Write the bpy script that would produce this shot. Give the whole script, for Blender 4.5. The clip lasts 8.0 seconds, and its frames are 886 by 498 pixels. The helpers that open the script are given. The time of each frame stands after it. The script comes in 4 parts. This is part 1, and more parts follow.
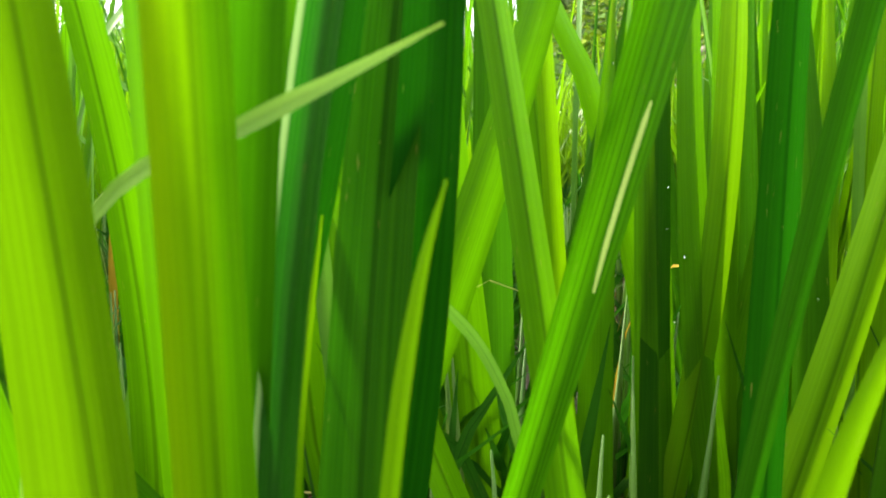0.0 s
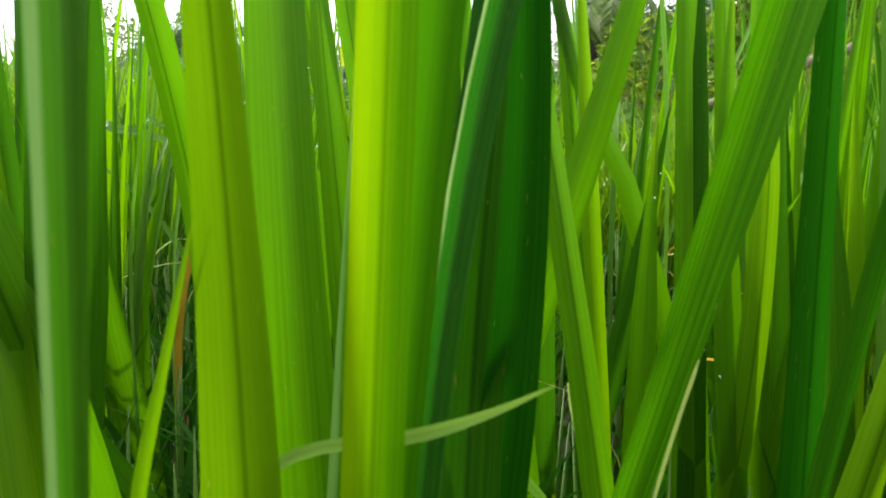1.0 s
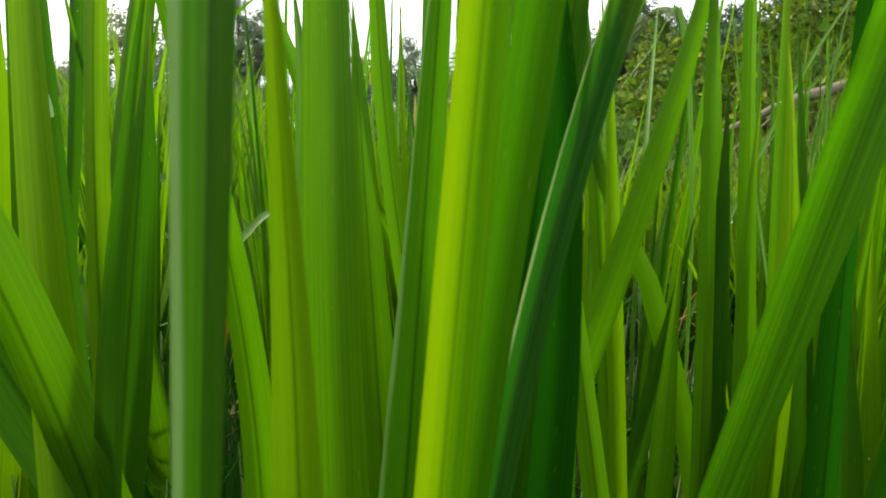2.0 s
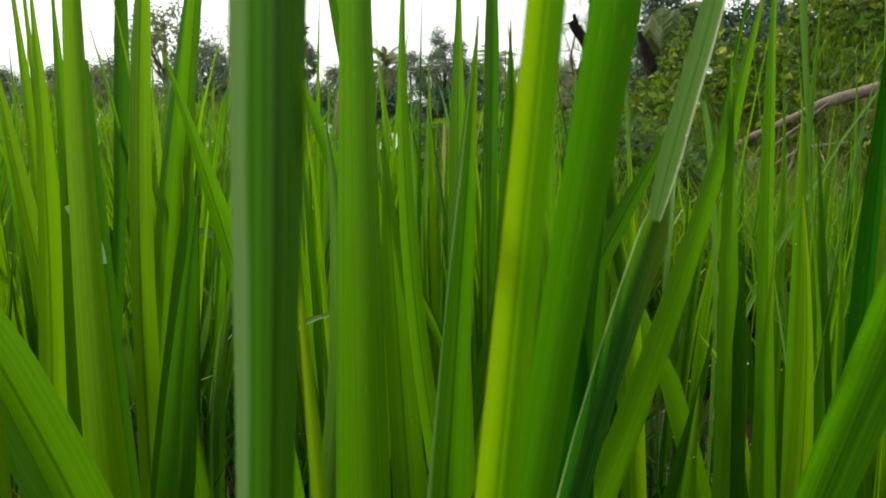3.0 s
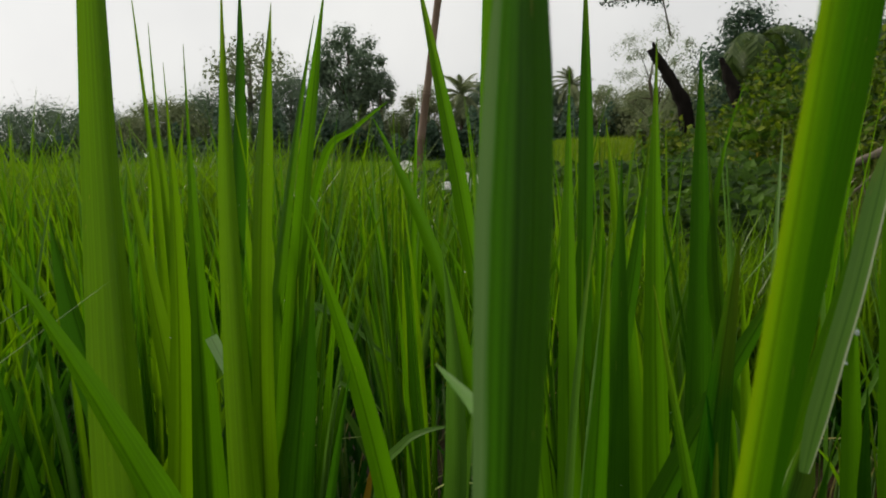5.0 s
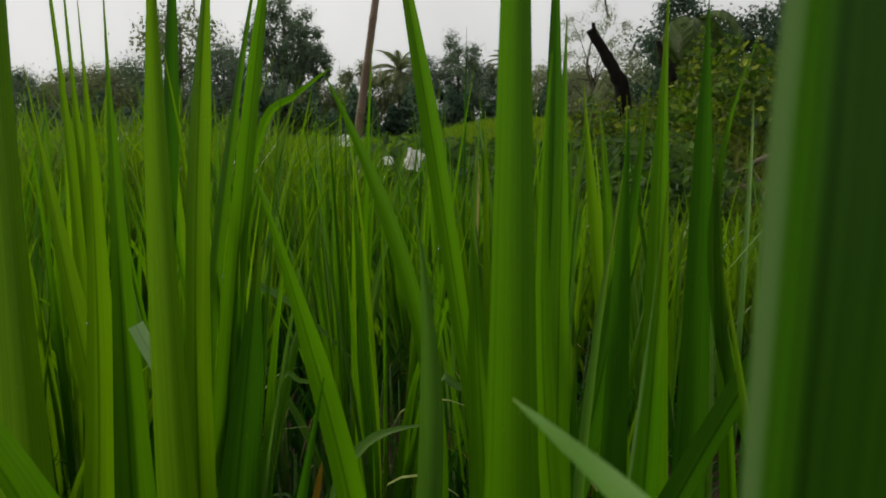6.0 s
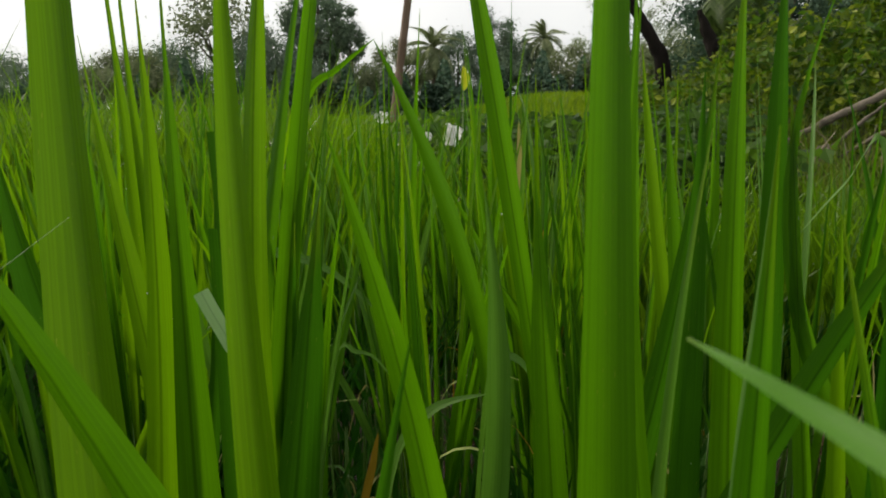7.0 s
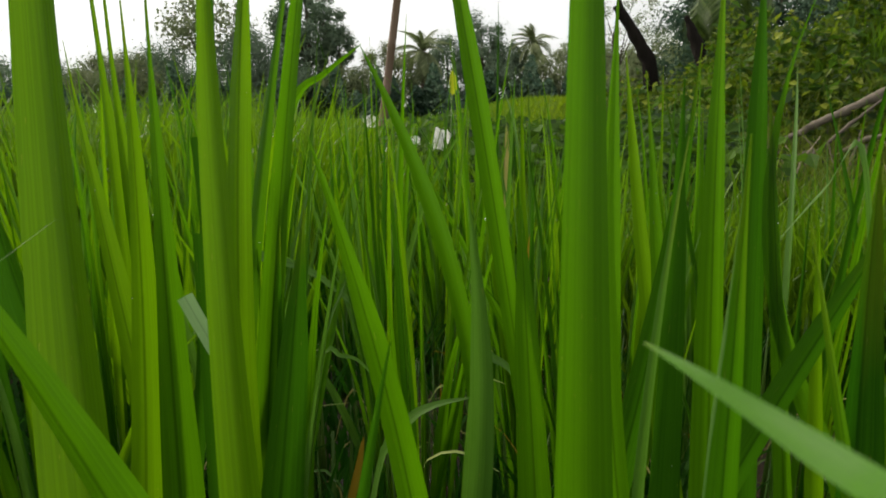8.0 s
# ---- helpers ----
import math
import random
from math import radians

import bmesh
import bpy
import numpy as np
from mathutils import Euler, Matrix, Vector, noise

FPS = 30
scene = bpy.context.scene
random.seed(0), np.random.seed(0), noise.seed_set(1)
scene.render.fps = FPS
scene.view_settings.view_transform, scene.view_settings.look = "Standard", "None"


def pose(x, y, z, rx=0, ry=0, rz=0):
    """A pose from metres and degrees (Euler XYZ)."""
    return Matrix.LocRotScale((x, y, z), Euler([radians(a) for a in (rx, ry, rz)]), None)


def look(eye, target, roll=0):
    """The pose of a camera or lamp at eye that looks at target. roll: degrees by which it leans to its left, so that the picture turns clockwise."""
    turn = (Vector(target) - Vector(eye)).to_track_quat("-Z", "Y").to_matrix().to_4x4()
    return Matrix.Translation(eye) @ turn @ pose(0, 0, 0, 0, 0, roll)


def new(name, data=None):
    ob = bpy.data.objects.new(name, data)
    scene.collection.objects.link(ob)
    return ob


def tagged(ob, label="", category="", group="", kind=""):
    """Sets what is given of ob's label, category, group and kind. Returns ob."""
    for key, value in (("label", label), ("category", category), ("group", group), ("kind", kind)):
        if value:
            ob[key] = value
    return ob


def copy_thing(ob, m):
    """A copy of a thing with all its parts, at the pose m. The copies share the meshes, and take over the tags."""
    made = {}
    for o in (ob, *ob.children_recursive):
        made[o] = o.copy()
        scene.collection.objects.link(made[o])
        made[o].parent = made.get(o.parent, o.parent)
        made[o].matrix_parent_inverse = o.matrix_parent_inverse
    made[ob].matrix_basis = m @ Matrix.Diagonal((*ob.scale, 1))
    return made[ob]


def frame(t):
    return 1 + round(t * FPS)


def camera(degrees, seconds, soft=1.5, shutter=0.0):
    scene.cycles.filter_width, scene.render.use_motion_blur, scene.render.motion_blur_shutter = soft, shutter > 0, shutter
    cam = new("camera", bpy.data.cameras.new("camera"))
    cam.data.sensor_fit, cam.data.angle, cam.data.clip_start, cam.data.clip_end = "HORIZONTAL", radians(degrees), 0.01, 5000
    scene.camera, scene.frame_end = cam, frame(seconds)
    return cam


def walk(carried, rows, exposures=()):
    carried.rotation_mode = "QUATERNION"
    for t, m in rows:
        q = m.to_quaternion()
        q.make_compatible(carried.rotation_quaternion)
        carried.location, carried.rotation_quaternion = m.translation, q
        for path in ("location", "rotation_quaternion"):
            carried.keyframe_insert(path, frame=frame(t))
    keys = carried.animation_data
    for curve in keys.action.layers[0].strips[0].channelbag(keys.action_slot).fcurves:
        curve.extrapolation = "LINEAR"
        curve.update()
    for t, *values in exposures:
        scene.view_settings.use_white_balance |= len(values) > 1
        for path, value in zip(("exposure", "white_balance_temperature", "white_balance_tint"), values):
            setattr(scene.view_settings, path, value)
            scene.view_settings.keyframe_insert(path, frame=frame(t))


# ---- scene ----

# ================= camera and its walk =================
cam = camera(61.9, 8.0, soft=1.85)
cam.data.dof.use_dof = True
cam.data.dof.focus_distance = 0.52
cam.data.dof.aperture_fstop = 42.0

PATH = [
    (0.0, pose(0.0000, 0.0000, 0.2807, 79.11, 1.00, 7.30)),
    (0.5, pose(-0.0046, -0.0092, 0.3039, 80.85, 0.95, 7.61)),
    (1.0, pose(-0.0083, -0.0244, 0.3240, 81.17, 0.31, 9.63)),
    (1.5, pose(-0.0133, -0.0293, 0.3484, 81.22, -0.33, 10.42)),
    (1.7, pose(-0.0125, -0.0323, 0.3589, 81.82, -0.84, 11.07)),
    (2.8, pose(-0.0089, -0.0377, 0.4336, 80.70, -0.33, 12.92)),
    (3.0, pose(-0.0089, -0.0412, 0.4453, 80.99, -0.43, 13.86)),
    (3.5, pose(-0.0102, -0.0488, 0.4627, 81.45, -0.29, 15.02)),
    (4.0, pose(-0.0160, -0.0547, 0.4748, 82.55, -0.47, 16.49)),
    (4.5, pose(-0.0171, -0.0552, 0.4928, 82.84, 0.37, 18.16)),
    (4.7, pose(-0.0203, -0.0545, 0.4997, 82.96, 0.54, 19.71)),
    (5.8, pose(-0.0500, -0.0229, 0.4972, 82.52, -0.89, 16.76)),
    (6.0, pose(-0.0612, -0.0046, 0.4904, 81.25, -0.81, 14.81)),
    (6.2, pose(-0.0673, -0.0003, 0.4831, 80.58, -0.38, 16.42)),
    (6.5, pose(-0.0738, 0.0017, 0.4815, 79.89, -0.02, 17.18)),
    (7.0, pose(-0.0761, -0.0002, 0.4831, 79.51, 0.17, 17.45)),
    (7.5, pose(-0.0742, -0.0008, 0.4840, 79.18, 0.17, 17.43)),
    (8.0, pose(-0.0730, -0.0019, 0.4840, 79.80, 0.00, 16.62)),
]
walk(cam, PATH, exposures=[(0.0, 1.88, 6500, 2), (0.5, 1.45, 6500, 3), (1.0, 1.12, 6500, 5), (1.7, 0.72, 6500, 8), (3.0, 0.03, 6500, 10), (3.5, -0.06, 6500, 10),
                           (4.5, -0.60, 6500, 11), (6.0, -0.94, 6500, 12), (7.0, -0.48, 6500, 11), (8.0, -0.35, 6500, 11)])

# ================= sky and sun =================
SUN_ELEV, SUN_AZ = radians(36), radians(-72)      # azimuth to the right of +y
world = bpy.data.worlds.new("overcast_sky")
scene.world = world
world.use_nodes = True
wn = world.node_tree
wn.nodes.clear()
sky = wn.nodes.new("ShaderNodeTexSky")
sky.sky_type = "NISHITA"
sky.sun_disc = False
sky.sun_elevation, sky.sun_rotation = SUN_ELEV, SUN_AZ
sky.air_density, sky.dust_density, sky.ozone_density = 1.6, 6.0, 0.6
desat = wn.nodes.new("ShaderNodeHueSaturation")
desat.inputs["Saturation"].default_value = 0.10
bg = wn.nodes.new("ShaderNodeBackground")
bg.inputs["Strength"].default_value = 0.148
wout = wn.nodes.new("ShaderNodeOutputWorld")
wn.links.new(sky.outputs[0], desat.inputs["Color"])
clouds = wn.nodes.new("ShaderNodeTexNoise")
clouds.inputs["Scale"].default_value, clouds.inputs["Detail"].default_value = 2.2, 5.0
shade = wn.nodes.new("ShaderNodeValToRGB")
shade.color_ramp.elements[0].position, shade.color_ramp.elements[0].color = 0.35, (9.35, 9.5, 9.3, 1)
shade.color_ramp.elements[1].position, shade.color_ramp.elements[1].color = 0.65, (11.5, 11.6, 11.1, 1)
cover = wn.nodes.new("ShaderNodeMix")      # closed cloud cover over the clear sky
cover.data_type = "RGBA"
cover.inputs[0].default_value = 0.85
coord = wn.nodes.new("ShaderNodeTexCoord")
wn.links.new(coord.outputs["Generated"], clouds.inputs["Vector"])
wn.links.new(clouds.outputs[0], shade.inputs[0])
wn.links.new(desat.outputs[0], cover.inputs[6])
wn.links.new(shade.outputs[0], cover.inputs[7])
wn.links.new(cover.outputs[2], bg.inputs[0])
wn.links.new(bg.outputs[0], wout.inputs[0])

sun_data = bpy.data.lights.new("sun", "SUN")
sun_data.energy, sun_data.angle, sun_data.color = 5.0, radians(7), (1.0, 0.90, 0.74)
sun = new("sun", sun_data)
toward = Vector((math.sin(SUN_AZ) * math.cos(SUN_ELEV), math.cos(SUN_AZ) * math.cos(SUN_ELEV), math.sin(SUN_ELEV)))
sun.matrix_world = look(toward * 30, (0, 0, 0))


# ================= materials =================
def nodes_of(name):
    mat = bpy.data.materials.new(name)
    mat.use_nodes = True
    nt = mat.node_tree
    nt.nodes.clear()
    out = nt.nodes.new("ShaderNodeOutputMaterial")
    return mat, nt, out


def add(nt, kind, **values):
    n = nt.nodes.new(kind)
    for key, value in values.items():
        n.inputs[key.replace("_", " ")].default_value = value
    return n


def math_node(nt, op, a, b=None):
    n = nt.nodes.new("ShaderNodeMath")
    n.operation = op
    for slot, v in ((0, a), (1, b)):
        if v is None:
            continue
        if isinstance(v, (int, float)):
            n.inputs[slot].default_value = v
        else:
            nt.links.new(v, n.inputs[slot])
    return n.outputs[0]


def mix_color(nt, fac, a, b, blend="MIX"):
    n = nt.nodes.new("ShaderNodeMix")
    n.data_type, n.blend_type = "RGBA", blend
    for slot, v in ((0, fac), (6, a), (7, b)):
        if isinstance(v, (int, float)):
            n.inputs[slot].default_value = v
        elif isinstance(v, tuple):
            n.inputs[slot].default_value = (*v, 1)
        else:
            nt.links.new(v, n.inputs[slot])
    return n.outputs[2]


def ramp(nt, fac, stops):
    n = nt.nodes.new("ShaderNodeValToRGB")
    el = n.color_ramp.elements
    while len(el) < len(stops):
        el.new(0.5)
    for e, (p, c) in zip(el, stops):
        e.position, e.color = p, (*c, 1)
    nt.links.new(fac, n.inputs[0])
    return n.outputs[0]


def blade_material(name, dark, light, glow, through_amount=0.48, rough=0.42, island=False, margin=None, margin_to=0.6, crisp=0.0, spec=0.16, vein=0.5, midrib=0.5):
    """A grass blade: fine parallel veins, a midrib dark as a shaded groove, light passing through it. UV: u across
    0..1, v metres along.
    """
    mat, nt, out = nodes_of(name)
    uv = nt.nodes.new("ShaderNodeUVMap")
    uv.uv_map = "UVMap"
    sep = nt.nodes.new("ShaderNodeSeparateXYZ")
    nt.links.new(uv.outputs[0], sep.inputs[0])
    rnd = nt.nodes.new("ShaderNodeNewGeometry").outputs["Random Per Island"] if island else nt.nodes.new("ShaderNodeObjectInfo").outputs["Random"]
    comb = nt.nodes.new("ShaderNodeCombineXYZ")
    nt.links.new(math_node(nt, "MULTIPLY", sep.outputs[0], 26.0), comb.inputs[0])
    nt.links.new(math_node(nt, "MULTIPLY", sep.outputs[1], 6.0), comb.inputs[1])
    nt.links.new(math_node(nt, "MULTIPLY", rnd, 37.0), comb.inputs[2])
    veins = add(nt, "ShaderNodeTexNoise", Scale=1.0, Detail=3.0, Roughness=0.6)
    nt.links.new(comb.outputs[0], veins.inputs["Vector"])
    comb2 = nt.nodes.new("ShaderNodeCombineXYZ")
    nt.links.new(math_node(nt, "MULTIPLY", sep.outputs[0], 2.0), comb2.inputs[0])
    nt.links.new(math_node(nt, "MULTIPLY", sep.outputs[1], 14.0), comb2.inputs[1])
    nt.links.new(math_node(nt, "MULTIPLY", rnd, 91.0), comb2.inputs[2])
    patches = add(nt, "ShaderNodeTexNoise", Scale=1.0, Detail=2.0)
    nt.links.new(comb2.outputs[0], patches.inputs["Vector"])
    f = math_node(nt, "ADD", math_node(nt, "ADD", math_node(nt, "MULTIPLY", veins.outputs[0], 0.75 * vein), 0.375 * (1 - vein)), math_node(nt, "MULTIPLY", patches.outputs[0], 0.35))
    f = math_node(nt, "ADD", f, math_node(nt, "MULTIPLY", rnd, 0.3))
    base = ramp(nt, f, [(0.45, dark), (0.88, light)])
    wave = math_node(nt, "SINE", math_node(nt, "ADD", math_node(nt, "MULTIPLY", sep.outputs[0], 62.0), math_node(nt, "MULTIPLY", patches.outputs[0], 5.0)))
    lines = math_node(nt, "MULTIPLY", math_node(nt, "GREATER_THAN", wave, 0.45), math_node(nt, "GREATER_THAN", veins.outputs[0], 0.46))
    if not island:
        base = mix_color(nt, math_node(nt, "MULTIPLY", lines, 0.16 * vein), base, tuple(1.5 * v for v in light))
    broad = add(nt, "ShaderNodeTexNoise", Scale=0.33, Detail=2.0)
    nt.links.new(comb.outputs[0], broad.inputs["Vector"])
    base = mix_color(nt, math_node(nt, "MULTIPLY", math_node(nt, "LESS_THAN", broad.outputs[0], 0.46), 0.22 * vein), base, dark)
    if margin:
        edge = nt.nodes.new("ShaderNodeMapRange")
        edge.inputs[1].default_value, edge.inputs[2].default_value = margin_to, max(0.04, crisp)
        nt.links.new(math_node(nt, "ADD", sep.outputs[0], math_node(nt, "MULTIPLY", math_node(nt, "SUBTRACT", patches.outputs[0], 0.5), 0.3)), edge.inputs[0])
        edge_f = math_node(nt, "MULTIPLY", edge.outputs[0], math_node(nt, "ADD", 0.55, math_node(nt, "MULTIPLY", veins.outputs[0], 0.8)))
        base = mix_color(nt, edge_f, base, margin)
    # tips that begin to yellow
    if not island:
        tip_uv = nt.nodes.new("ShaderNodeUVMap")
        tip_uv.uv_map = "TipMap"
        tip_sep = nt.nodes.new("ShaderNodeSeparateXYZ")
        nt.links.new(tip_uv.outputs[0], tip_sep.inputs[0])
        aged = nt.nodes.new("ShaderNodeMapRange")
        aged.inputs[1].default_value, aged.inputs[2].default_value = 0.90, 1.08
        nt.links.new(math_node(nt, "ADD", tip_sep.outputs[0], math_node(nt, "MULTIPLY", math_node(nt, "SUBTRACT", patches.outputs[0], 0.5), 0.2)), aged.inputs[0])
        tip_f = math_node(nt, "MULTIPLY", aged.outputs[0], math_node(nt, "MULTIPLY", math_node(nt, "GREATER_THAN", math_node(nt, "FRACT", math_node(nt, "MULTIPLY", rnd, 7.0)), 0.5), 0.7))
        base = mix_color(nt, tip_f, base, (0.15, 0.18, 0.010))
    # midrib, darkened to paint in the shade of its groove
    mid = math_node(nt, "ABSOLUTE", math_node(nt, "SUBTRACT", sep.outputs[0], 0.5))
    soft_rib = nt.nodes.new("ShaderNodeMapRange")
    soft_rib.interpolation_type = "SMOOTHSTEP"
    soft_rib.inputs[1].default_value, soft_rib.inputs[2].default_value = 0.06, 0.012
    nt.links.new(mid, soft_rib.inputs[0])
    rib = math_node(nt, "MULTIPLY", soft_rib.outputs[0], math_node(nt, "GREATER_THAN", rnd, 0.45))
    base = mix_color(nt, math_node(nt, "MULTIPLY", rib, midrib), base, tuple(0.5 * v for v in dark))
    # fine dead flecks
    fl = add(nt, "ShaderNodeTexNoise", Scale=9.0, Detail=2.0)
    nt.links.new(comb2.outputs[0], fl.inputs["Vector"])
    fleck = math_node(nt, "GREATER_THAN", fl.outputs[0], 0.735)
    base = mix_color(nt, math_node(nt, "MULTIPLY", fleck, 0.5), base, (0.25, 0.2, 0.05))
    pr = add(nt, "ShaderNodeBsdfPrincipled", Roughness=rough)
    pr.inputs["Specular IOR Level"].default_value = spec
    nt.links.new(base, pr.inputs["Base Color"])
    tr = nt.nodes.new("ShaderNodeBsdfTranslucent")
    tint = mix_color(nt, 0.7, base, glow)
    tint = mix_color(nt, math_node(nt, "MULTIPLY", rib, 1.1 * midrib), tint, dark)
    if not island:
        tint = mix_color(nt, math_node(nt, "MULTIPLY", tip_f, 0.7), tint, (0.26, 0.32, 0.008))
    vein_tint = mix_color(nt, math_node(nt, "MULTIPLY", math_node(nt, "LESS_THAN", veins.outputs[0], 0.47), 0.24 * vein), tint, dark)
    if not island:
        vein_tint = mix_color(nt, math_node(nt, "MULTIPLY", lines, 0.14 * vein), vein_tint, tuple(1.25 * v for v in glow))
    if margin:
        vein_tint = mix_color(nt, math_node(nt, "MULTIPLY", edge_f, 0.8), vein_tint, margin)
    nt.links.new(vein_tint, tr.inputs[0])
    bump = add(nt, "ShaderNodeBump", Strength=0.35, Distance=0.0006)
    nt.links.new(veins.outputs[0], bump.inputs["Height"])
    nt.links.new(bump.outputs[0], pr.inputs["Normal"])
    mx = add(nt, "ShaderNodeMixShader", Fac=through_amount)
    nt.links.new(pr.outputs[0], mx.inputs[1])
    nt.links.new(tr.outputs[0], mx.inputs[2])
    nt.links.new(mx.outputs[0], out.inputs[0])
    return mat


def plain_material(name, c1, c2, scale=8.0, rough=0.7, bump_strength=0.3, bump_distance=0.01, through_amount=0.0, glow=(0.1, 0.15, 0.02), island=False, stretch=(1, 1, 1), spec=0.3):
    """Two-scale mottled surface; optionally lets light through (leaves, thin plastic)."""
    mat, nt, out = nodes_of(name)
    tc = nt.nodes.new("ShaderNodeTexCoord")
    mp = nt.nodes.new("ShaderNodeMapping")
    mp.inputs["Scale"].default_value = stretch
    nt.links.new(tc.outputs["Object"], mp.inputs[0])
    n1 = add(nt, "ShaderNodeTexNoise", Scale=scale, Detail=6.0, Roughness=0.65)
    n2 = add(nt, "ShaderNodeTexNoise", Scale=scale * 0.17, Detail=2.0)
    nt.links.new(mp.outputs[0], n1.inputs["Vector"])
    nt.links.new(mp.outputs[0], n2.inputs["Vector"])
    f = math_node(nt, "ADD", math_node(nt, "MULTIPLY", n1.outputs[0], 0.6), math_node(nt, "MULTIPLY", n2.outputs[0], 0.4))
    if island:
        r = nt.nodes.new("ShaderNodeNewGeometry").outputs["Random Per Island"]
        f = math_node(nt, "ADD", math_node(nt, "MULTIPLY", f, 0.5), math_node(nt, "MULTIPLY", r, 0.5))
    base = ramp(nt, f, [(0.3, c1), (0.72, c2)])
    pr = add(nt, "ShaderNodeBsdfPrincipled", Roughness=rough)
    pr.inputs["Specular IOR Level"].default_value = 0.12 if through_amount else spec
    nt.links.new(base, pr.inputs["Base Color"])
    if bump_strength:
        bump = add(nt, "ShaderNodeBump", Strength=bump_strength, Distance=bump_distance)
        nt.links.new(n1.outputs[0], bump.inputs["Height"])
        nt.links.new(bump.outputs[0], pr.inputs["Normal"])
    last = pr.outputs[0]
    if through_amount:
        tr = nt.nodes.new("ShaderNodeBsdfTranslucent")
        nt.links.new(mix_color(nt, 0.6, base, glow), tr.inputs[0])
        mx = add(nt, "ShaderNodeMixShader", Fac=through_amount)
        nt.links.new(last, mx.inputs[1])
        nt.links.new(tr.outputs[0], mx.inputs[2])
        last = mx.outputs[0]
    nt.links.new(last, out.inputs[0])
    return mat


FRESH = blade_material("rice_leaf_fresh", (0.015, 0.060, 0.001), (0.053, 0.146, 0.001), (0.114, 0.32, 0.001))
PALE_EDGED = blade_material("rice_leaf_green_pale_edge", (0.013, 0.060, 0.001), (0.045, 0.145, 0.002), (0.095, 0.31, 0.001), 0.5, 0.6, margin=(0.17, 0.32, 0.07), margin_to=0.13, spec=0.05)
BROAD = blade_material("rice_leaf_broad", (0.018, 0.055, 0.001), (0.055, 0.125, 0.001), (0.112, 0.242, 0.001))
MIDDLE = blade_material("rice_leaf_mid_green", (0.011, 0.050, 0.001), (0.036, 0.120, 0.001), (0.066, 0.25, 0.001), 0.45, 0.55, spec=0.04)
STRIPED = blade_material("rice_leaf_striped", (0.010, 0.052, 0.001), (0.050, 0.150, 0.001), (0.085, 0.30, 0.001), vein=1.3)
# fresh-leaf copy with the sun's yellow glow on left blades painted in
SUNLIT = blade_material("rice_leaf_sunlit", (0.021, 0.066, 0.001), (0.062, 0.150, 0.001), (0.170, 0.37, 0.001), 0.58)
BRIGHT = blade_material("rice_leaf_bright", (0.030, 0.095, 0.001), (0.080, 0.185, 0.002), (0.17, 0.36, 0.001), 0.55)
# yellow along one edge paints in the sun on that half of the blade
LIT_MARGIN = blade_material("rice_leaf_lit_margin", (0.020, 0.080, 0.001), (0.060, 0.165, 0.001), (0.11, 0.31, 0.001), 0.62, margin=(0.152, 0.25, 0.001), margin_to=0.72, vein=1.3)
# pale edge puts the sheen of the rolled blade into the colour
SLATE = blade_material("rice_leaf_slate", (0.013, 0.050, 0.002), (0.038, 0.105, 0.005), (0.045, 0.18, 0.002), 0.32, 0.4, margin=(0.11, 0.20, 0.06), margin_to=0.21, crisp=0.14, vein=1.0)
DEEP = blade_material("rice_leaf_deep", (0.010, 0.043, 0.002), (0.032, 0.098, 0.003), (0.050, 0.19, 0.002), 0.42, 0.45, spec=0.08)
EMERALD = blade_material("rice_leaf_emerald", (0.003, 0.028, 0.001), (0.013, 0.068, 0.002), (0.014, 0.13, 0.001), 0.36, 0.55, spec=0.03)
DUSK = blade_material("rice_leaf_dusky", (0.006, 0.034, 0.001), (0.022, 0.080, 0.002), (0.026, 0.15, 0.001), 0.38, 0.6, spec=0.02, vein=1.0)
FLAG = blade_material("rice_leaf_bleached", (0.15, 0.27, 0.10), (0.25, 0.39, 0.17), (0.2, 0.36, 0.1), 0.35, 0.45)
PALE = blade_material("rice_leaf_underside", (0.035, 0.095, 0.012), (0.095, 0.20, 0.030), (0.10, 0.26, 0.01), 0.35, 0.38)
SILVER = blade_material("rice_leaf_silvery", (0.040, 0.11, 0.012), (0.10, 0.20, 0.032), (0.10, 0.24, 0.03), 0.3, 0.36, margin=(0.42, 0.46, 0.30), margin_to=0.12)
SOFT = blade_material("rice_leaf_young", (0.045, 0.14, 0.010), (0.10, 0.25, 0.024), (0.12, 0.32, 0.010), 0.4, 0.4, midrib=0.1)
EDGED = blade_material("rice_leaf_pale_edge", (0.008, 0.044, 0.003), (0.036, 0.115, 0.010), (0.02, 0.19, 0.002), 0.32, 0.5, margin=(0.24, 0.36, 0.12), margin_to=0.11, spec=0.07, vein=1.2)
DRY = blade_material("rice_leaf_dry", (0.24, 0.20, 0.05), (0.46, 0.42, 0.16), (0.4, 0.36, 0.1), 0.3, 0.7)
STRAW = blade_material("rice_leaf_straw", (0.26, 0.34, 0.07), (0.44, 0.52, 0.17), (0.34, 0.46, 0.08), 0.35, 0.5)
LIME = blade_material("yellowing_weed_leaf", (0.22, 0.26, 0.01), (0.40, 0.45, 0.03), (0.50, 0.55, 0.02), 0.45, 0.5)
STALK = blade_material("rice_stalk", (0.12, 0.24, 0.03), (0.22, 0.36, 0.07), (0.20, 0.38, 0.03), 0.4, 0.45)
ORANGE = blade_material("rice_leaf_withered", (0.20, 0.11, 0.012), (0.38, 0.25, 0.02), (0.5, 0.30, 0.02), 0.35, 0.6)
FAR_RICE = blade_material("rice_far", (0.008, 0.040, 0.002), (0.095, 0.190, 0.004), (0.155, 0.31, 0.003), 0.50, 0.38, island=True, spec=0.24)
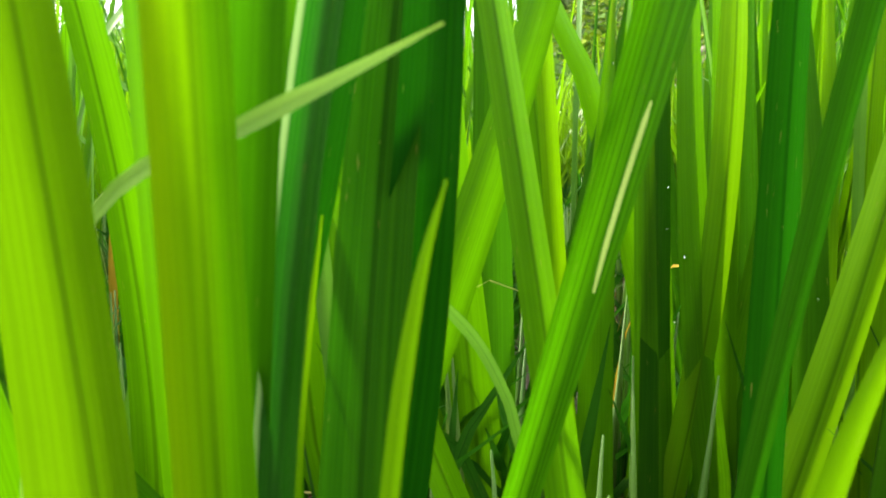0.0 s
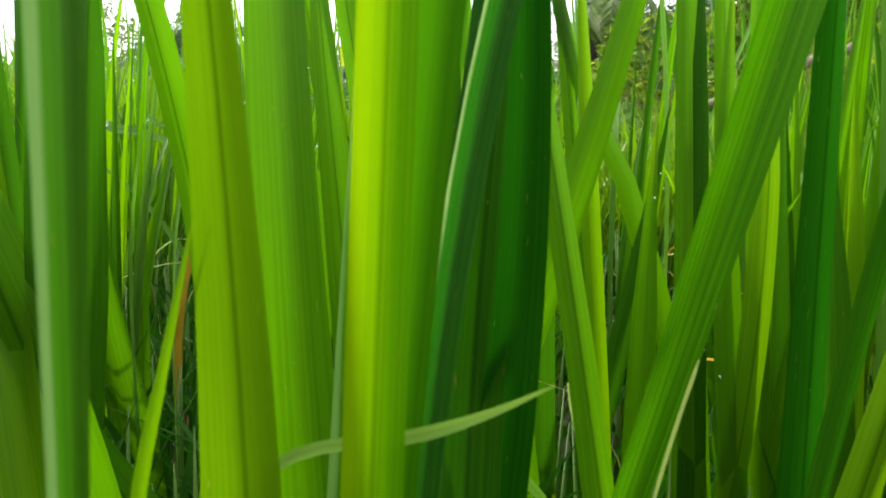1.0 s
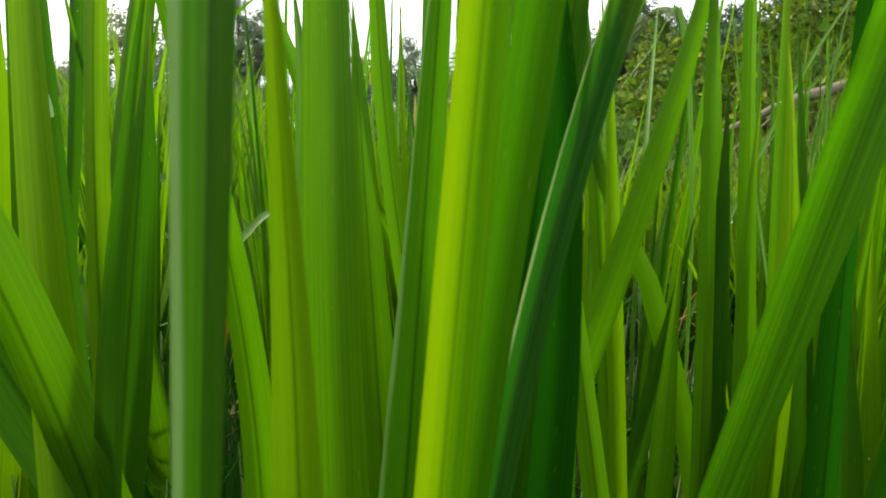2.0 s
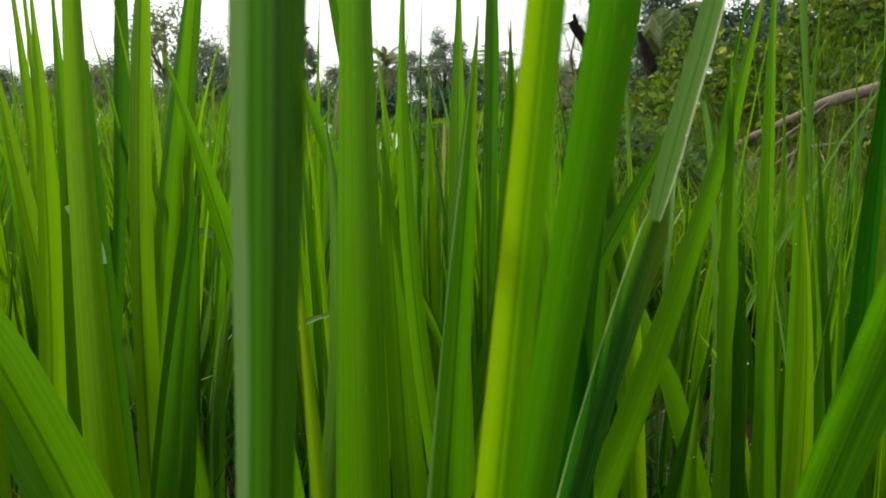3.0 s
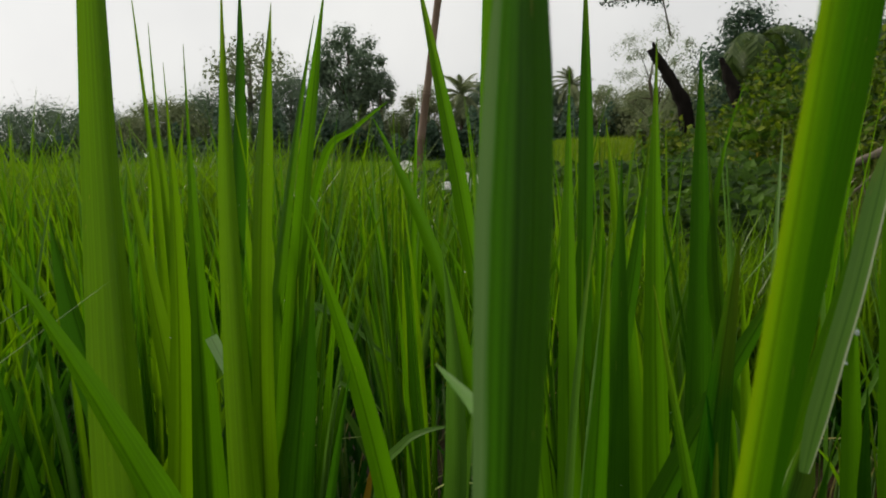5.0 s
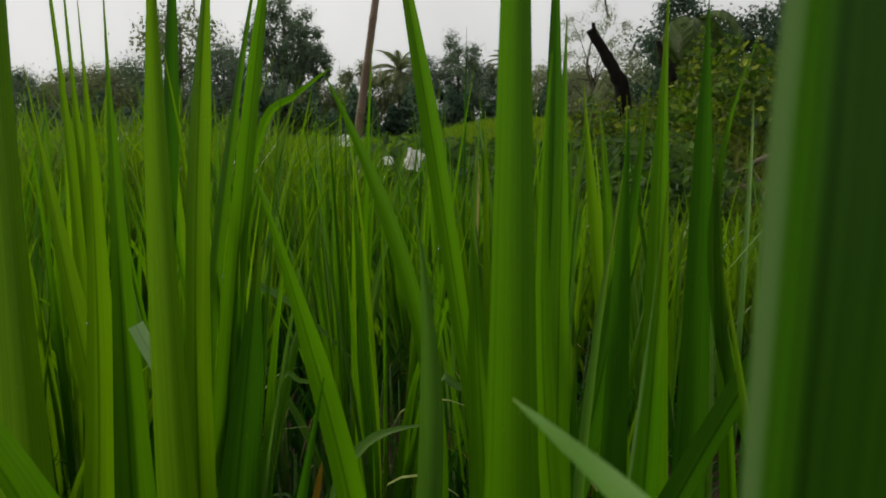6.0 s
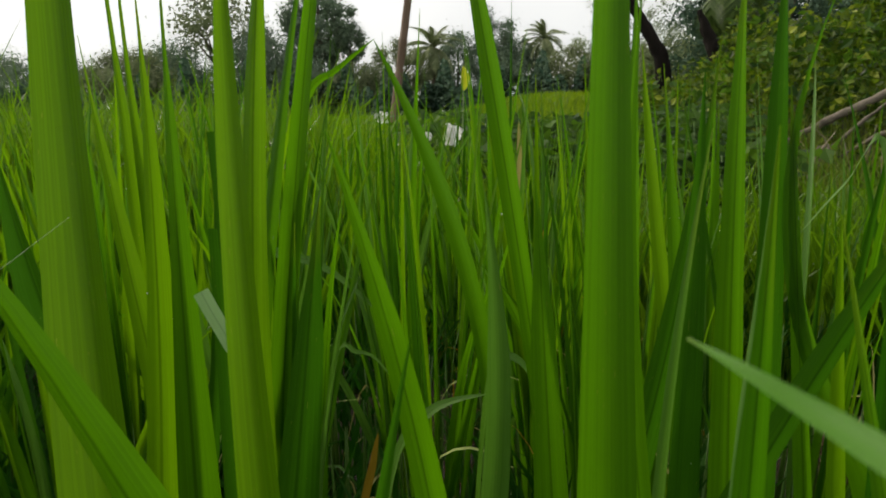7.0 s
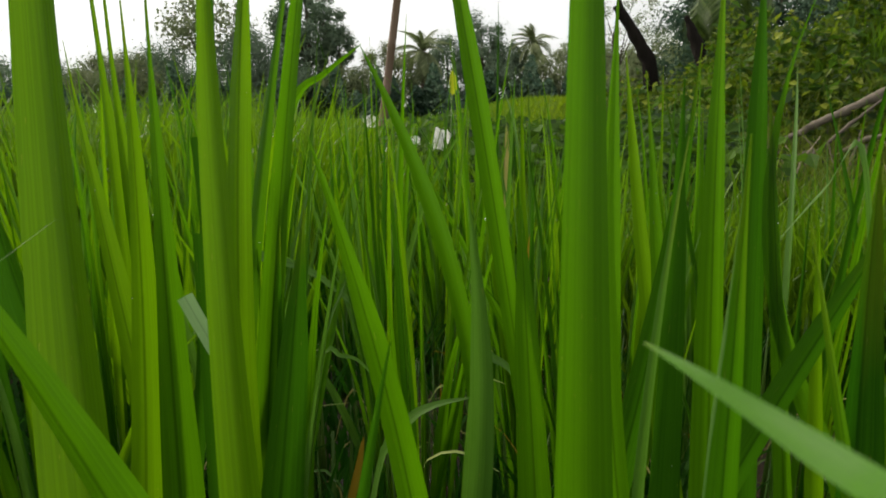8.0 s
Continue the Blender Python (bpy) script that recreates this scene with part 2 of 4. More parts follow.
# undergrowth greens darkened to paint shade into the gaps between plants
UNDER_SHADE = blade_material("rice_undergrowth", (0.006, 0.034, 0.003), (0.028, 0.10, 0.006), (0.03, 0.16, 0.004), 0.35, 0.6, island=True, spec=0.08)
BANK_GRASS = blade_material("bank_grass", (0.012, 0.032, 0.004), (0.19, 0.22, 0.035), (0.16, 0.25, 0.02), 0.4, 0.6, island=True)
CREEPER = plain_material("creeper_leaf", (0.007, 0.022, 0.002), (0.105, 0.155, 0.012), 3.0, 0.45, 0, 0, 0.4, (0.17, 0.27, 0.006), island=True)
# lighter creeper copy that paints sunlit tops onto the tangle
LIT_CREEPER = plain_material("lit_creeper_leaf", (0.10, 0.15, 0.010), (0.25, 0.29, 0.035), 3.0, 0.4, 0, 0, 0.35, (0.24, 0.34, 0.015), island=True)
YELLOWED = plain_material("yellowed_leaf", (0.35, 0.25, 0.02), (0.55, 0.42, 0.05), 6.0, 0.6, 0, 0, 0.3, (0.6, 0.4, 0.03), island=True)
# greyed, lightened leaf colours put distance haze onto the far trees
TREE_LEAF = plain_material("tree_leaf", (0.085, 0.125, 0.085), (0.18, 0.235, 0.15), 1.0, 0.75, 0, 0, 0.25, (0.06, 0.12, 0.03), island=True)
TREE_LEAF_OLIVE = plain_material("tree_leaf_olive", (0.11, 0.135, 0.065), (0.23, 0.26, 0.13), 1.0, 0.75, 0, 0, 0.25, (0.09, 0.14, 0.03), island=True)
FEATHER = plain_material("feathery_leaf", (0.13, 0.16, 0.09), (0.27, 0.30, 0.18), 1.0, 0.7, 0, 0, 0.4, (0.2, 0.28, 0.1), island=True)
TERRACE = blade_material("terrace_grass", (0.05, 0.10, 0.003), (0.14, 0.21, 0.008), (0.22, 0.34, 0.004), 0.5, 0.5, island=True)
TREE_LEAF_DEEP = plain_material("tree_leaf_deep", (0.030, 0.062, 0.042), (0.080, 0.125, 0.075), 1.0, 0.75, 0, 0, 0.2, (0.04, 0.09, 0.025), island=True)
WEED_LEAF = plain_material("weed_leaf", (0.010, 0.032, 0.004), (0.060, 0.125, 0.012), 3.0, 0.65, 0, 0, 0.35, (0.10, 0.22, 0.01), island=True)
PALM_LEAF = plain_material("palm_leaf", (0.03, 0.055, 0.015), (0.08, 0.12, 0.03), 2.0, 0.5, 0, 0, 0.25, (0.09, 0.15, 0.02), island=True)
BARK = plain_material("bark", (0.035, 0.025, 0.018), (0.10, 0.075, 0.05), 9.0, 0.9, 0.8, 0.03, stretch=(1, 1, 0.25))
CHARRED = plain_material("dead_wood", (0.004, 0.0034, 0.003), (0.019, 0.0155, 0.0125), 22.0, 0.95, 1.0, 0.03, stretch=(1, 1, 0.3), spec=0.08)
BRANCH = plain_material("fallen_branch", (0.048, 0.040, 0.030), (0.19, 0.16, 0.12), 20.0, 0.85, 0.6, 0.01)
STICK = plain_material("bleached_twig", (0.22, 0.18, 0.12), (0.40, 0.34, 0.24), 20.0, 0.85, 0.4, 0.004)
BAMBOO = plain_material("bamboo_pole", (0.09, 0.055, 0.035), (0.22, 0.15, 0.10), 12.0, 0.6, 0.3, 0.004, stretch=(1, 1, 0.15))
PLASTIC = plain_material("plastic_sheet", (0.72, 0.72, 0.70), (0.88, 0.88, 0.86), 25.0, 0.45, 0.4, 0.01, 0.35, (0.85, 0.85, 0.83))
SHEATH = plain_material("rice_sheath", (0.03, 0.09, 0.006), (0.09, 0.16, 0.02), 60.0, 0.5, 0.2, 0.001, stretch=(1, 1, 0.1))


def mud_material():
    mat, nt, out = nodes_of("paddy_mud")
    tc = nt.nodes.new("ShaderNodeTexCoord")
    n1 = add(nt, "ShaderNodeTexNoise", Scale=14.0, Detail=8.0, Roughness=0.65)
    n2 = add(nt, "ShaderNodeTexNoise", Scale=2.2, Detail=3.0)
    n3 = add(nt, "ShaderNodeTexNoise", Scale=0.25, Detail=4.0)
    for n in (n1, n2, n3):
        nt.links.new(tc.outputs["Object"], n.inputs["Vector"])
    mud = ramp(nt, n1.outputs[0], [(0.3, (0.012, 0.0062, 0.0015)), (0.7, (0.060, 0.030, 0.008))])
    sep = nt.nodes.new("ShaderNodeSeparateXYZ")
    nt.links.new(tc.outputs["Object"], sep.inputs[0])
    dist = add(nt, "ShaderNodeVectorMath")
    dist.operation = "LENGTH"
    nt.links.new(tc.outputs["Object"], dist.inputs[0])
    far = nt.nodes.new("ShaderNodeMapRange")
    far.inputs[1].default_value, far.inputs[2].default_value = 3.4, 6.0
    nt.links.new(dist.outputs["Value"], far.inputs[0])
    grass = ramp(nt, n3.outputs[0], [(0.3, (0.018, 0.038, 0.006)), (0.7, (0.05, 0.09, 0.012))])
    col = mix_color(nt, far.outputs[0], mud, grass)
    pr = add(nt, "ShaderNodeBsdfPrincipled")
    wet = ramp(nt, n2.outputs[0], [(0.46, (0.05, 0.05, 0.05)), (0.56, (0.6, 0.6, 0.6))])
    nt.links.new(mix_color(nt, far.outputs[0], wet, (0.9, 0.9, 0.9)), pr.inputs["Roughness"])
    nt.links.new(col, pr.inputs["Base Color"])
    bump = add(nt, "ShaderNodeBump", Strength=0.8, Distance=0.02)
    nt.links.new(n1.outputs[0], bump.inputs["Height"])
    nt.links.new(bump.outputs[0], pr.inputs["Normal"])
    pr.inputs["Specular IOR Level"].default_value = 0.5
    nt.links.new(pr.outputs[0], out.inputs[0])
    return mat


MUD = mud_material()


def water_material():
    mat, nt, out = nodes_of("water_drop")
    pr = add(nt, "ShaderNodeBsdfPrincipled", Roughness=0.03, IOR=1.33)
    pr.inputs["Base Color"].default_value = (0.95, 0.97, 0.95, 1)
    pr.inputs["Transmission Weight"].default_value = 0.75
    nt.links.new(pr.outputs[0], out.inputs[0])
    return mat


WATER = water_material()

# ================= ground =================


def smooth(x, a, b):
    t = np.clip((x - a) / (b - a), 0, 1)
    return t * t * (3 - 2 * t)


def bank_mask(x, y):
    r, a = np.hypot(x, y), np.degrees(np.arctan2(x, y))
    return smooth(a, -8, 5) * smooth(r, 3.5, 6.2) * (1 - smooth(np.abs(a), 70, 95))


def ground_z(x, y):
    x, y = np.asarray(x, float), np.asarray(y, float)
    r, a = np.hypot(x, y), np.degrees(np.arctan2(x, y))
    bank = (0.62 + 0.027 * np.clip(a, 0, 25)) * bank_mask(x, y)
    terrace = 0.55 * smooth(a, -21, -9) * smooth(r, 8, 16) * (1 - smooth(np.abs(a), 70, 95))
    lumps = 0.09 * np.sin(x * 2.3 + 1) * np.sin(y * 1.9 + 0.4) * bank_mask(x, y)
    return np.maximum(bank, terrace) + lumps


def mesh_object(name, verts, faces, mat, parent=None, uvs=None, smooth_shade=True, tips=None):
    me = bpy.data.meshes.new(name)
    me.from_pydata([tuple(v) for v in verts], [], [tuple(f) for f in faces])
    if uvs is not None:
        lay = me.uv_layers.new(name="UVMap")
        idx = np.empty(len(me.loops), dtype=np.int32)
        me.loops.foreach_get("vertex_index", idx)
        lay.data.foreach_set("uv", np.asarray(uvs, dtype=np.float32)[idx].ravel())
        if tips is not None:
            lay = me.uv_layers.new(name="TipMap")
            lay.data.foreach_set("uv", np.asarray(tips, dtype=np.float32)[idx].ravel())
    if smooth_shade:
        me.polygons.foreach_set("use_smooth", [True] * len(me.polygons))
    me.materials.append(mat)
    me.update()
    ob = new(name, me)
    if parent:
        ob.parent = parent
    return ob


def build_ground():
    n = 220
    s = np.linspace(-1, 1, n)
    line = np.sinh(s * 6.5) / np.sinh(6.5) * 900
    gx, gy = np.meshgrid(line, line + 3.0)
    gz = ground_z(gx, gy)
    near = np.hypot(gx, gy) < 5
    gz = gz + near * 0.012 * np.sin(gx * 31 + 2 * np.sin(gy * 17)) * np.sin(gy * 27)
    verts = np.stack([gx.ravel(), gy.ravel(), gz.ravel()], 1)
    i = np.arange(n - 1)
    a = (i[:, None] * n + i[None, :]).ravel()
    faces = np.stack([a, a + 1, a + n + 1, a + n], 1)
    ob = mesh_object("ground", verts.tolist(), faces.tolist(), MUD)
    return tagged(ob, "brown wet mud of the rice paddy rising to a grassy bank", "ground", kind="structure")


build_ground()


# ================= rice: leaves near the camera =================
ZR = 0.357


def ribbon(name, pts, halfw, sides, fold, mat, parent, origin):
    """A folded leaf blade along pts; five columns across."""
    pts = [Vector(p) for p in pts]
    n = len(pts)
    cols = (-1.0, -0.5, 0.0, 0.5, 1.0)
    verts, uvs, tips, faces = [], [], [], []
    along = 0.0
    for i, p in enumerate(pts):
        t = (pts[min(i + 1, n - 1)] - pts[max(i - 1, 0)]).normalized()
        side = (sides[i] - t * sides[i].dot(t)).normalized()
        nrm = t.cross(side)
        if i:
            along += (p - pts[i - 1]).length
        cf, sf = math.cos(fold), math.sin(fold)
        for c in cols:
            w = halfw[i] * c
            verts.append(p - origin + side * w * cf + nrm * abs(w) * sf)
            uvs.append((c * 0.5 + 0.5, along))
            tips.append((i / (n - 1), 0.0))
    m = len(cols)
    for i in range(n - 1):
        for j in range(m - 1):
            a = i * m + j
            faces.append((a, a + 1, a + m + 1, a + m))
    return mesh_object(name, verts, faces, mat, parent, uvs, tips=tips)


def tube(pts, radii, sides=8):
    """Vertices and faces of a tapered tube along pts."""
    pts = [Vector(p) for p in pts]
    verts, faces = [], []
    ref = Vector((0.31, 0.91, 0.27))
    for i, p in enumerate(pts):
        t = (pts[min(i + 1, len(pts) - 1)] - pts[max(i - 1, 0)]).normalized()
        a = t.cross(ref).normalized()
        b = t.cross(a)
        for k in range(sides):
            an = 2 * math.pi * k / sides
            verts.append(p + (a * math.cos(an) + b * math.sin(an)) * radii[i])
    for i in range(len(pts) - 1):
        for k in range(sides):
            q = i * sides + k
            r = i * sides + (k + 1) % sides
            faces.append((q, r, r + sides, q + sides))
    faces.append(tuple(range(sides))[::-1])
    faces.append(tuple(range((len(pts) - 1) * sides, len(pts) * sides)))
    return verts, faces


def plant(x, y, label="green rice plant with upright blades standing in mud"):
    e = new("rice_plant")
    e.location = (x, y, 0)
    e.empty_display_size = 0.05
    tagged(e, label, "rice plant", group="rice plants in the paddy")
    rr = random.Random(int(abs(x * 9173 + y * 3511) * 1000))
    for k in range(3):
        an = rr.uniform(0, 6.28)
        o = Vector((math.cos(an) * 0.012, math.sin(an) * 0.012, 0))
        v, f = tube([o + Vector((0, 0, -0.01)), o * 1.4 + Vector((0, 0, 0.07)), o * 2.0 + Vector((0, 0, 0.17))], [0.0035, 0.003, 0.0004], 6)
        mesh_object("stem", v, f, SHEATH, e)
    return e


hero_plants = []


def plant_at(x, y):
    """The plant whose foot is nearest, or a new one."""
    best = min(hero_plants, key=lambda q: math.hypot(q.location.x - x, q.location.y - y), default=None)
    if best is None or math.hypot(best.location.x - x, best.location.y - y) > 0.045:
        best = plant(x, y)
        hero_plants.append(best)
    return best


drops = random.Random(57)


def dew(at, r, p=None):
    """A water drop clinging to a blade of the nearest plant."""
    p = p or plant_at(at[0] - 0.03, at[1] - 0.03)
    bm = bmesh.new()
    bmesh.ops.create_icosphere(bm, subdivisions=2, radius=r)
    for v in bm.verts:
        v.co.z *= 1.25
        v.co += Vector(at) - Vector(p.location)
    me = bpy.data.meshes.new("dew_drop")
    bm.to_mesh(me)
    bm.free()
    me.materials.append(WATER)
    ob = new("dew_drop", me)
    ob.parent = p
    return ob


def leaf(x, y, lean, bend, slope, hw, taper, top, tip=0.10, fold=22, twist=0.0, mat=None, low=0.12, facing=12, cut=False, droop=0.0):
    """An upright blade. x, y at height ZR, lean and bend sideways with height, slope away with height, half width and its change."""
    low_s = low - ZR
    p = plant_at(x + lean * low_s + bend * low_s ** 2 - 0.05 * (lean + 2 * bend * low_s), y + slope * low_s)
    org = Vector(p.location)
    if taper < -0.01:
        tip *= 0.6
    n = 30
    pts, ws, sides = [], [], []
    for i in range(n):
        z = top * i / (n - 1)
        s = z - ZR
        zl = low - ZR
        if s >= zl:
            xx, yy = x + lean * s + bend * s * s, y + slope * s
        else:
            g = lean + 2 * bend * zl
            xx, yy = x + lean * zl + bend * zl * zl + 0.5 * g * (s - zl), y + slope * zl
        k = min(1.0, z / low)
        k = k * k * (3 - 2 * k)
        xx, yy = org.x * (1 - k) + xx * k, org.y * (1 - k) + yy * k
        w = min(max(hw + taper * s, 0.0016), 0.0135)
        rem = (top - z) / tip
        if not cut and rem < 1:
            w *= max(rem, 0.0) ** 0.75
            yy += droop * (1 - rem) ** 2
        w *= 0.35 + 0.65 * min(1.0, z / (low * 0.9))
        an = radians(facing + twist * (s / 0.2) + 4 * math.sin(z * 21 + x * 90))
        pts.append((xx, yy, z))
        ws.append(max(w, 0.0002) / math.cos(radians(fold * 1.3)))
        sides.append(Vector((math.cos(an), math.sin(an), 0)))
    blade = ribbon("leaf", pts, ws, sides, radians(fold * 1.3), mat or FRESH, p, org)
    if y > 0.25:
        for k in range(drops.choice((0, 1, 1, 2, 3))):
            i = drops.randint(14, n - 4)
            at = Vector(pts[i]) + sides[i] * ws[i] * drops.choice((-0.8, -0.4, 0.5, 0.85)) + Vector((0, -0.0012 - abs(ws[i]) * 0.3, 0))
            dew(at, drops.uniform(0.0002, 0.00045), p)
    return blade


def bent_leaf(ctrl, hw, mat=None, fold=18, side=(1, 0, 0), tip=0.5, n=22, blunt=False, foot=None):
    """A blade along a smooth curve through its control points, which begins at the plant's foot or at a break."""
    c = [Vector(q) for q in ctrl]
    p = plant_at(*(foot or (c[0].x, c[0].y)))
    org = Vector(p.location)
    pts = []
    segs = len(c) - 1
    for i in range(n):
        u = i / (n - 1) * segs
        k = min(int(u), segs - 1)
        f = u - k
        p0, p1, p2, p3 = c[max(k - 1, 0)], c[k], c[k + 1], c[min(k + 2, segs)]
        pts.append(0.5 * ((2 * p1) + (p2 - p0) * f + (2 * p0 - 5 * p1 + 4 * p2 - p3) * f * f + (3 * p1 - p0 - 3 * p2 + p3) * f ** 3))
    ws = []
    for i in range(n):
        u = i / (n - 1)
        w = hw * (0.45 + 0.55 * min(1, u / 0.3))
        if u > 1 - tip and not blunt:
            w *= ((1 - u) / tip) ** 0.8
        ws.append(max(w, 0.0002))
    return ribbon("leaf", pts, ws, [Vector(side)] * n, radians(fold), mat or FRESH, p, org)


# plants right before the lens
leaf(-0.0543, 0.066, 0.049, -0.262, -0.213, 0.0026, -0.0446, 0.434, 0.10, -20, 10, BROAD)
tagged(leaf(-0.02825, 0.0623, 0.093, -0.004, -0.156, 0.0035, -0.0124, 0.62, 0.10, -20, 0, LIT_MARGIN).parent,
       "rice plant with a broad upright blade coloured sunlit yellow along one edge", "rice plant", group="rice plants in the paddy")
tagged(leaf(-0.0526, 0.0388, 0.0263, -0.051, 0.0491, 0.0030, 0.0161, 0.548, 0.05, -32, 0, SLATE).parent,
       "rice plant with a dark slate-green blade with a pale edge", "rice plant", group="rice plants in the paddy")
# bright strip laid on the slate blade, imitating light through a chewed slot
bent_leaf([(-0.0463, 0.0402, 0.4404), (-0.0462, 0.0402, 0.4440), (-0.0460, 0.0397, 0.4479), (-0.0457, 0.0392, 0.4531)], 0.0007, BRIGHT, 4, (1, 0.2, 0), 0.2, 10, False, (-0.10, 0.09))
bent_leaf([(-0.085, 0.10, 0.0), (-0.086, 0.10, 0.16), (-0.082, 0.105, 0.240), (-0.0549, 0.0874, 0.2695), (-0.0310, 0.0778, 0.2794), (-0.0194, 0.0758, 0.2843), (-0.0096, 0.0766, 0.2890)], 0.0011, STALK, 8, (-0.25, 0.05, 1), 0.3, 30)
bent_leaf([(-0.082, 0.075, 0.0), (-0.080, 0.075, 0.2), (-0.0758, 0.075, 0.2585), (-0.0685, 0.075, 0.2893), (-0.0619, 0.075, 0.313)], 0.0013, BRIGHT, 10, (1, 0.1, 0), 0.4)
bent_leaf([(-0.03, 0.078, 0.0), (-0.02, 0.076, 0.2), (-0.0164, 0.075, 0.2383), (-0.0127, 0.075, 0.2613), (-0.0094, 0.075, 0.2734)], 0.0011, BRIGHT, 10, (1, 0.1, 0), 0.4)

leaf(-0.0256, 0.0864, 0.1142, 0.0904, 0.001, 0.0037, 0.0045, 0.62, 0.10, -18, 0, MIDDLE)

tagged(leaf(-0.0192, 0.1211, 0.205, 0.722, 0.29, 0.0034, 0.0050, 0.436, 0.012, -36, 5, EDGED).parent,
       "dark green rice plant with a kinked silvery blade beaded with dew", "rice plant", group="rice plants in the paddy")
bent_leaf([(-0.0020, 0.1298, 0.426), (-0.0001, 0.1312, 0.436), (0.0034, 0.1336, 0.452), (0.0080, 0.137, 0.472), (0.0140, 0.1432, 0.503)], 0.0027, SILVER, -14, (-1, -0.25, 0), 0.10, 18, False, (-0.045, 0.10))
for at in ((0.0080, 0.1352, 0.4590), (0.0060, 0.1339, 0.4520), (0.0040, 0.1328, 0.4450), (0.0024, 0.1318, 0.4380)):
    dew(at, 0.0006 if at[2] > 0.455 else 0.0003)
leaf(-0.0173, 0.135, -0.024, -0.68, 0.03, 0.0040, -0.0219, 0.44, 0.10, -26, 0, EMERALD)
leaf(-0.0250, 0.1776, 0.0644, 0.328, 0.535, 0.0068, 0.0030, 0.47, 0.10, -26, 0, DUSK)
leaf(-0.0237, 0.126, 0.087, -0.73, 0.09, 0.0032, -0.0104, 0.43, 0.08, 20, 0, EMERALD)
bent_leaf([(-0.045, 0.11, 0.0), (-0.044, 0.11, 0.15), (-0.0405, 0.11, 0.2166), (-0.0333, 0.11, 0.2646)], 0.0018, BRIGHT, 15, (1, 0.1, 0), 0.5)

tagged(leaf(0.0345, 0.1344, 0.234, -0.069, -0.086, 0.0061, 0.0122, 0.56, 0.10, -28, 0, STRIPED).parent,
       "rice plant with one broad blade leaning across its neighbours", "rice plant", group="rice plants in the paddy")
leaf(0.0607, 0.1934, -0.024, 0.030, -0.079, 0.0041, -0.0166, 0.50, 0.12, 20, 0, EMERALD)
leaf(-0.0198, 0.1737, -0.185, -0.132, 0.079, 0.0028, -0.0130, 0.46, 0.12, 22, 0, FRESH)
bent_leaf([(0.0085, 0.1130, 0.252), (0.0105, 0.1142, 0.260), (0.0135, 0.1165, 0.270), (0.017, 0.1185, 0.281)], 0.0004, STRAW, 5, (1, 0.1, 0), 0.1)
bent_leaf([(0.03, 0.11, 0.0), (0.032, 0.1, 0.17), (0.036, 0.09, 0.23), (0.045, 0.088, 0.265)], 0.0032, BRIGHT, 15, (1, 0.1, 0), 0.5)

tagged(leaf(-0.0879, 0.175, -0.045, 0.07, 0.07, 0.0082, -0.0262, 0.66, 0.14, -24, 0, FRESH).parent,
       "rice plant with a tall broad bright green blade", "rice plant", group="rice plants in the paddy")
leaf(-0.0806, 0.220, -0.141, 0.61, 0.0, 0.0036, -0.0088, 0.515, 0.10, -15, 0, FRESH)
leaf(-0.0758, 0.240, 0.034, 0.38, 0.0, 0.0021, -0.0101, 0.478, 0.12, 20, 0, PALE)
leaf(-0.1554, 0.229, -0.128, -0.61, -0.17, 0.0055, -0.0226, 0.478, 0.11, 20, 0, FRESH)
leaf(-0.0923, 0.333, -0.035, 0.07, 0.07, 0.0059, -0.0202, 0.545, 0.15, 18, 0, FRESH)

tagged(leaf(-0.2646, 0.197, -0.255, 0.05, 0.24, 0.0140, -0.0291, 0.70, 0.12, -24, 0, SUNLIT).parent,
       "rice plant with very broad yellow-green blades", "rice plant", group="rice plants in the paddy")
leaf(-0.1850, 0.174, -0.185, 0.18, 0.18, 0.0068, -0.0233, 0.575, 0.14, -24, 0, SUNLIT)
leaf(-0.1863, 0.1408, -0.381, -1.016, -0.158, 0.0089, -0.0083, 0.47, 0.10, 22, 0, FRESH)
tagged(leaf(-0.242, 0.251, -0.06, 0.0, 0.0, 0.0036, -0.005, 0.476, 0.02, 15, 0, DEEP, cut=True).parent,
       "rice plant with a cut-off dark blade and a bleached torn leaf", "rice plant", group="rice plants in the paddy")

leaf(-0.3827, 0.440, 0.064, -0.11, 0.05, 0.0053, 0.0056, 0.64, 0.15, 20, 0, DEEP)
leaf(-0.2987, 0.351, -0.033, 0.21, 0.09, 0.0077, -0.0117, 0.60, 0.16, 22, 0, SUNLIT)
leaf(-0.3404, 0.431, 0.039, 0.22, 0.15, 0.0053, -0.0069, 0.61, 0.16, 20, 0, FRESH)
leaf(-0.3463, 0.330, 0.048, -0.23, 0.0, 0.0085, -0.0408, 0.56, 0.14, 18, 0, SUNLIT)
leaf(-0.3293, 0.330, -0.004, 0.0, 0.0, 0.0085, -0.0450, 0.57, 0.14, 18, 0, FRESH)
leaf(-0.4111, 0.400, -0.051, -0.08, 0.0, 0.0085, -0.0398, 0.63, 0.14, 18, 0, SUNLIT)
leaf(-0.3998, 0.400, -0.106, 0.16, 0.0, 0.0085, -0.0439, 0.60, 0.14, 18, 0, SUNLIT)

leaf(-0.1396, 0.358, -0.140, -0.09, -0.09, 0.0048, 0.0013, 0.60, 0.10, 26, 0, FRESH)
tagged(leaf(-0.2201, 0.523, -0.248, -0.83, -0.05, 0.0068, -0.0022, 0.535, 0.12, 22, 0, FRESH).parent,
       "rice plant with a long slanting blade", "rice plant", group="rice plants in the paddy")
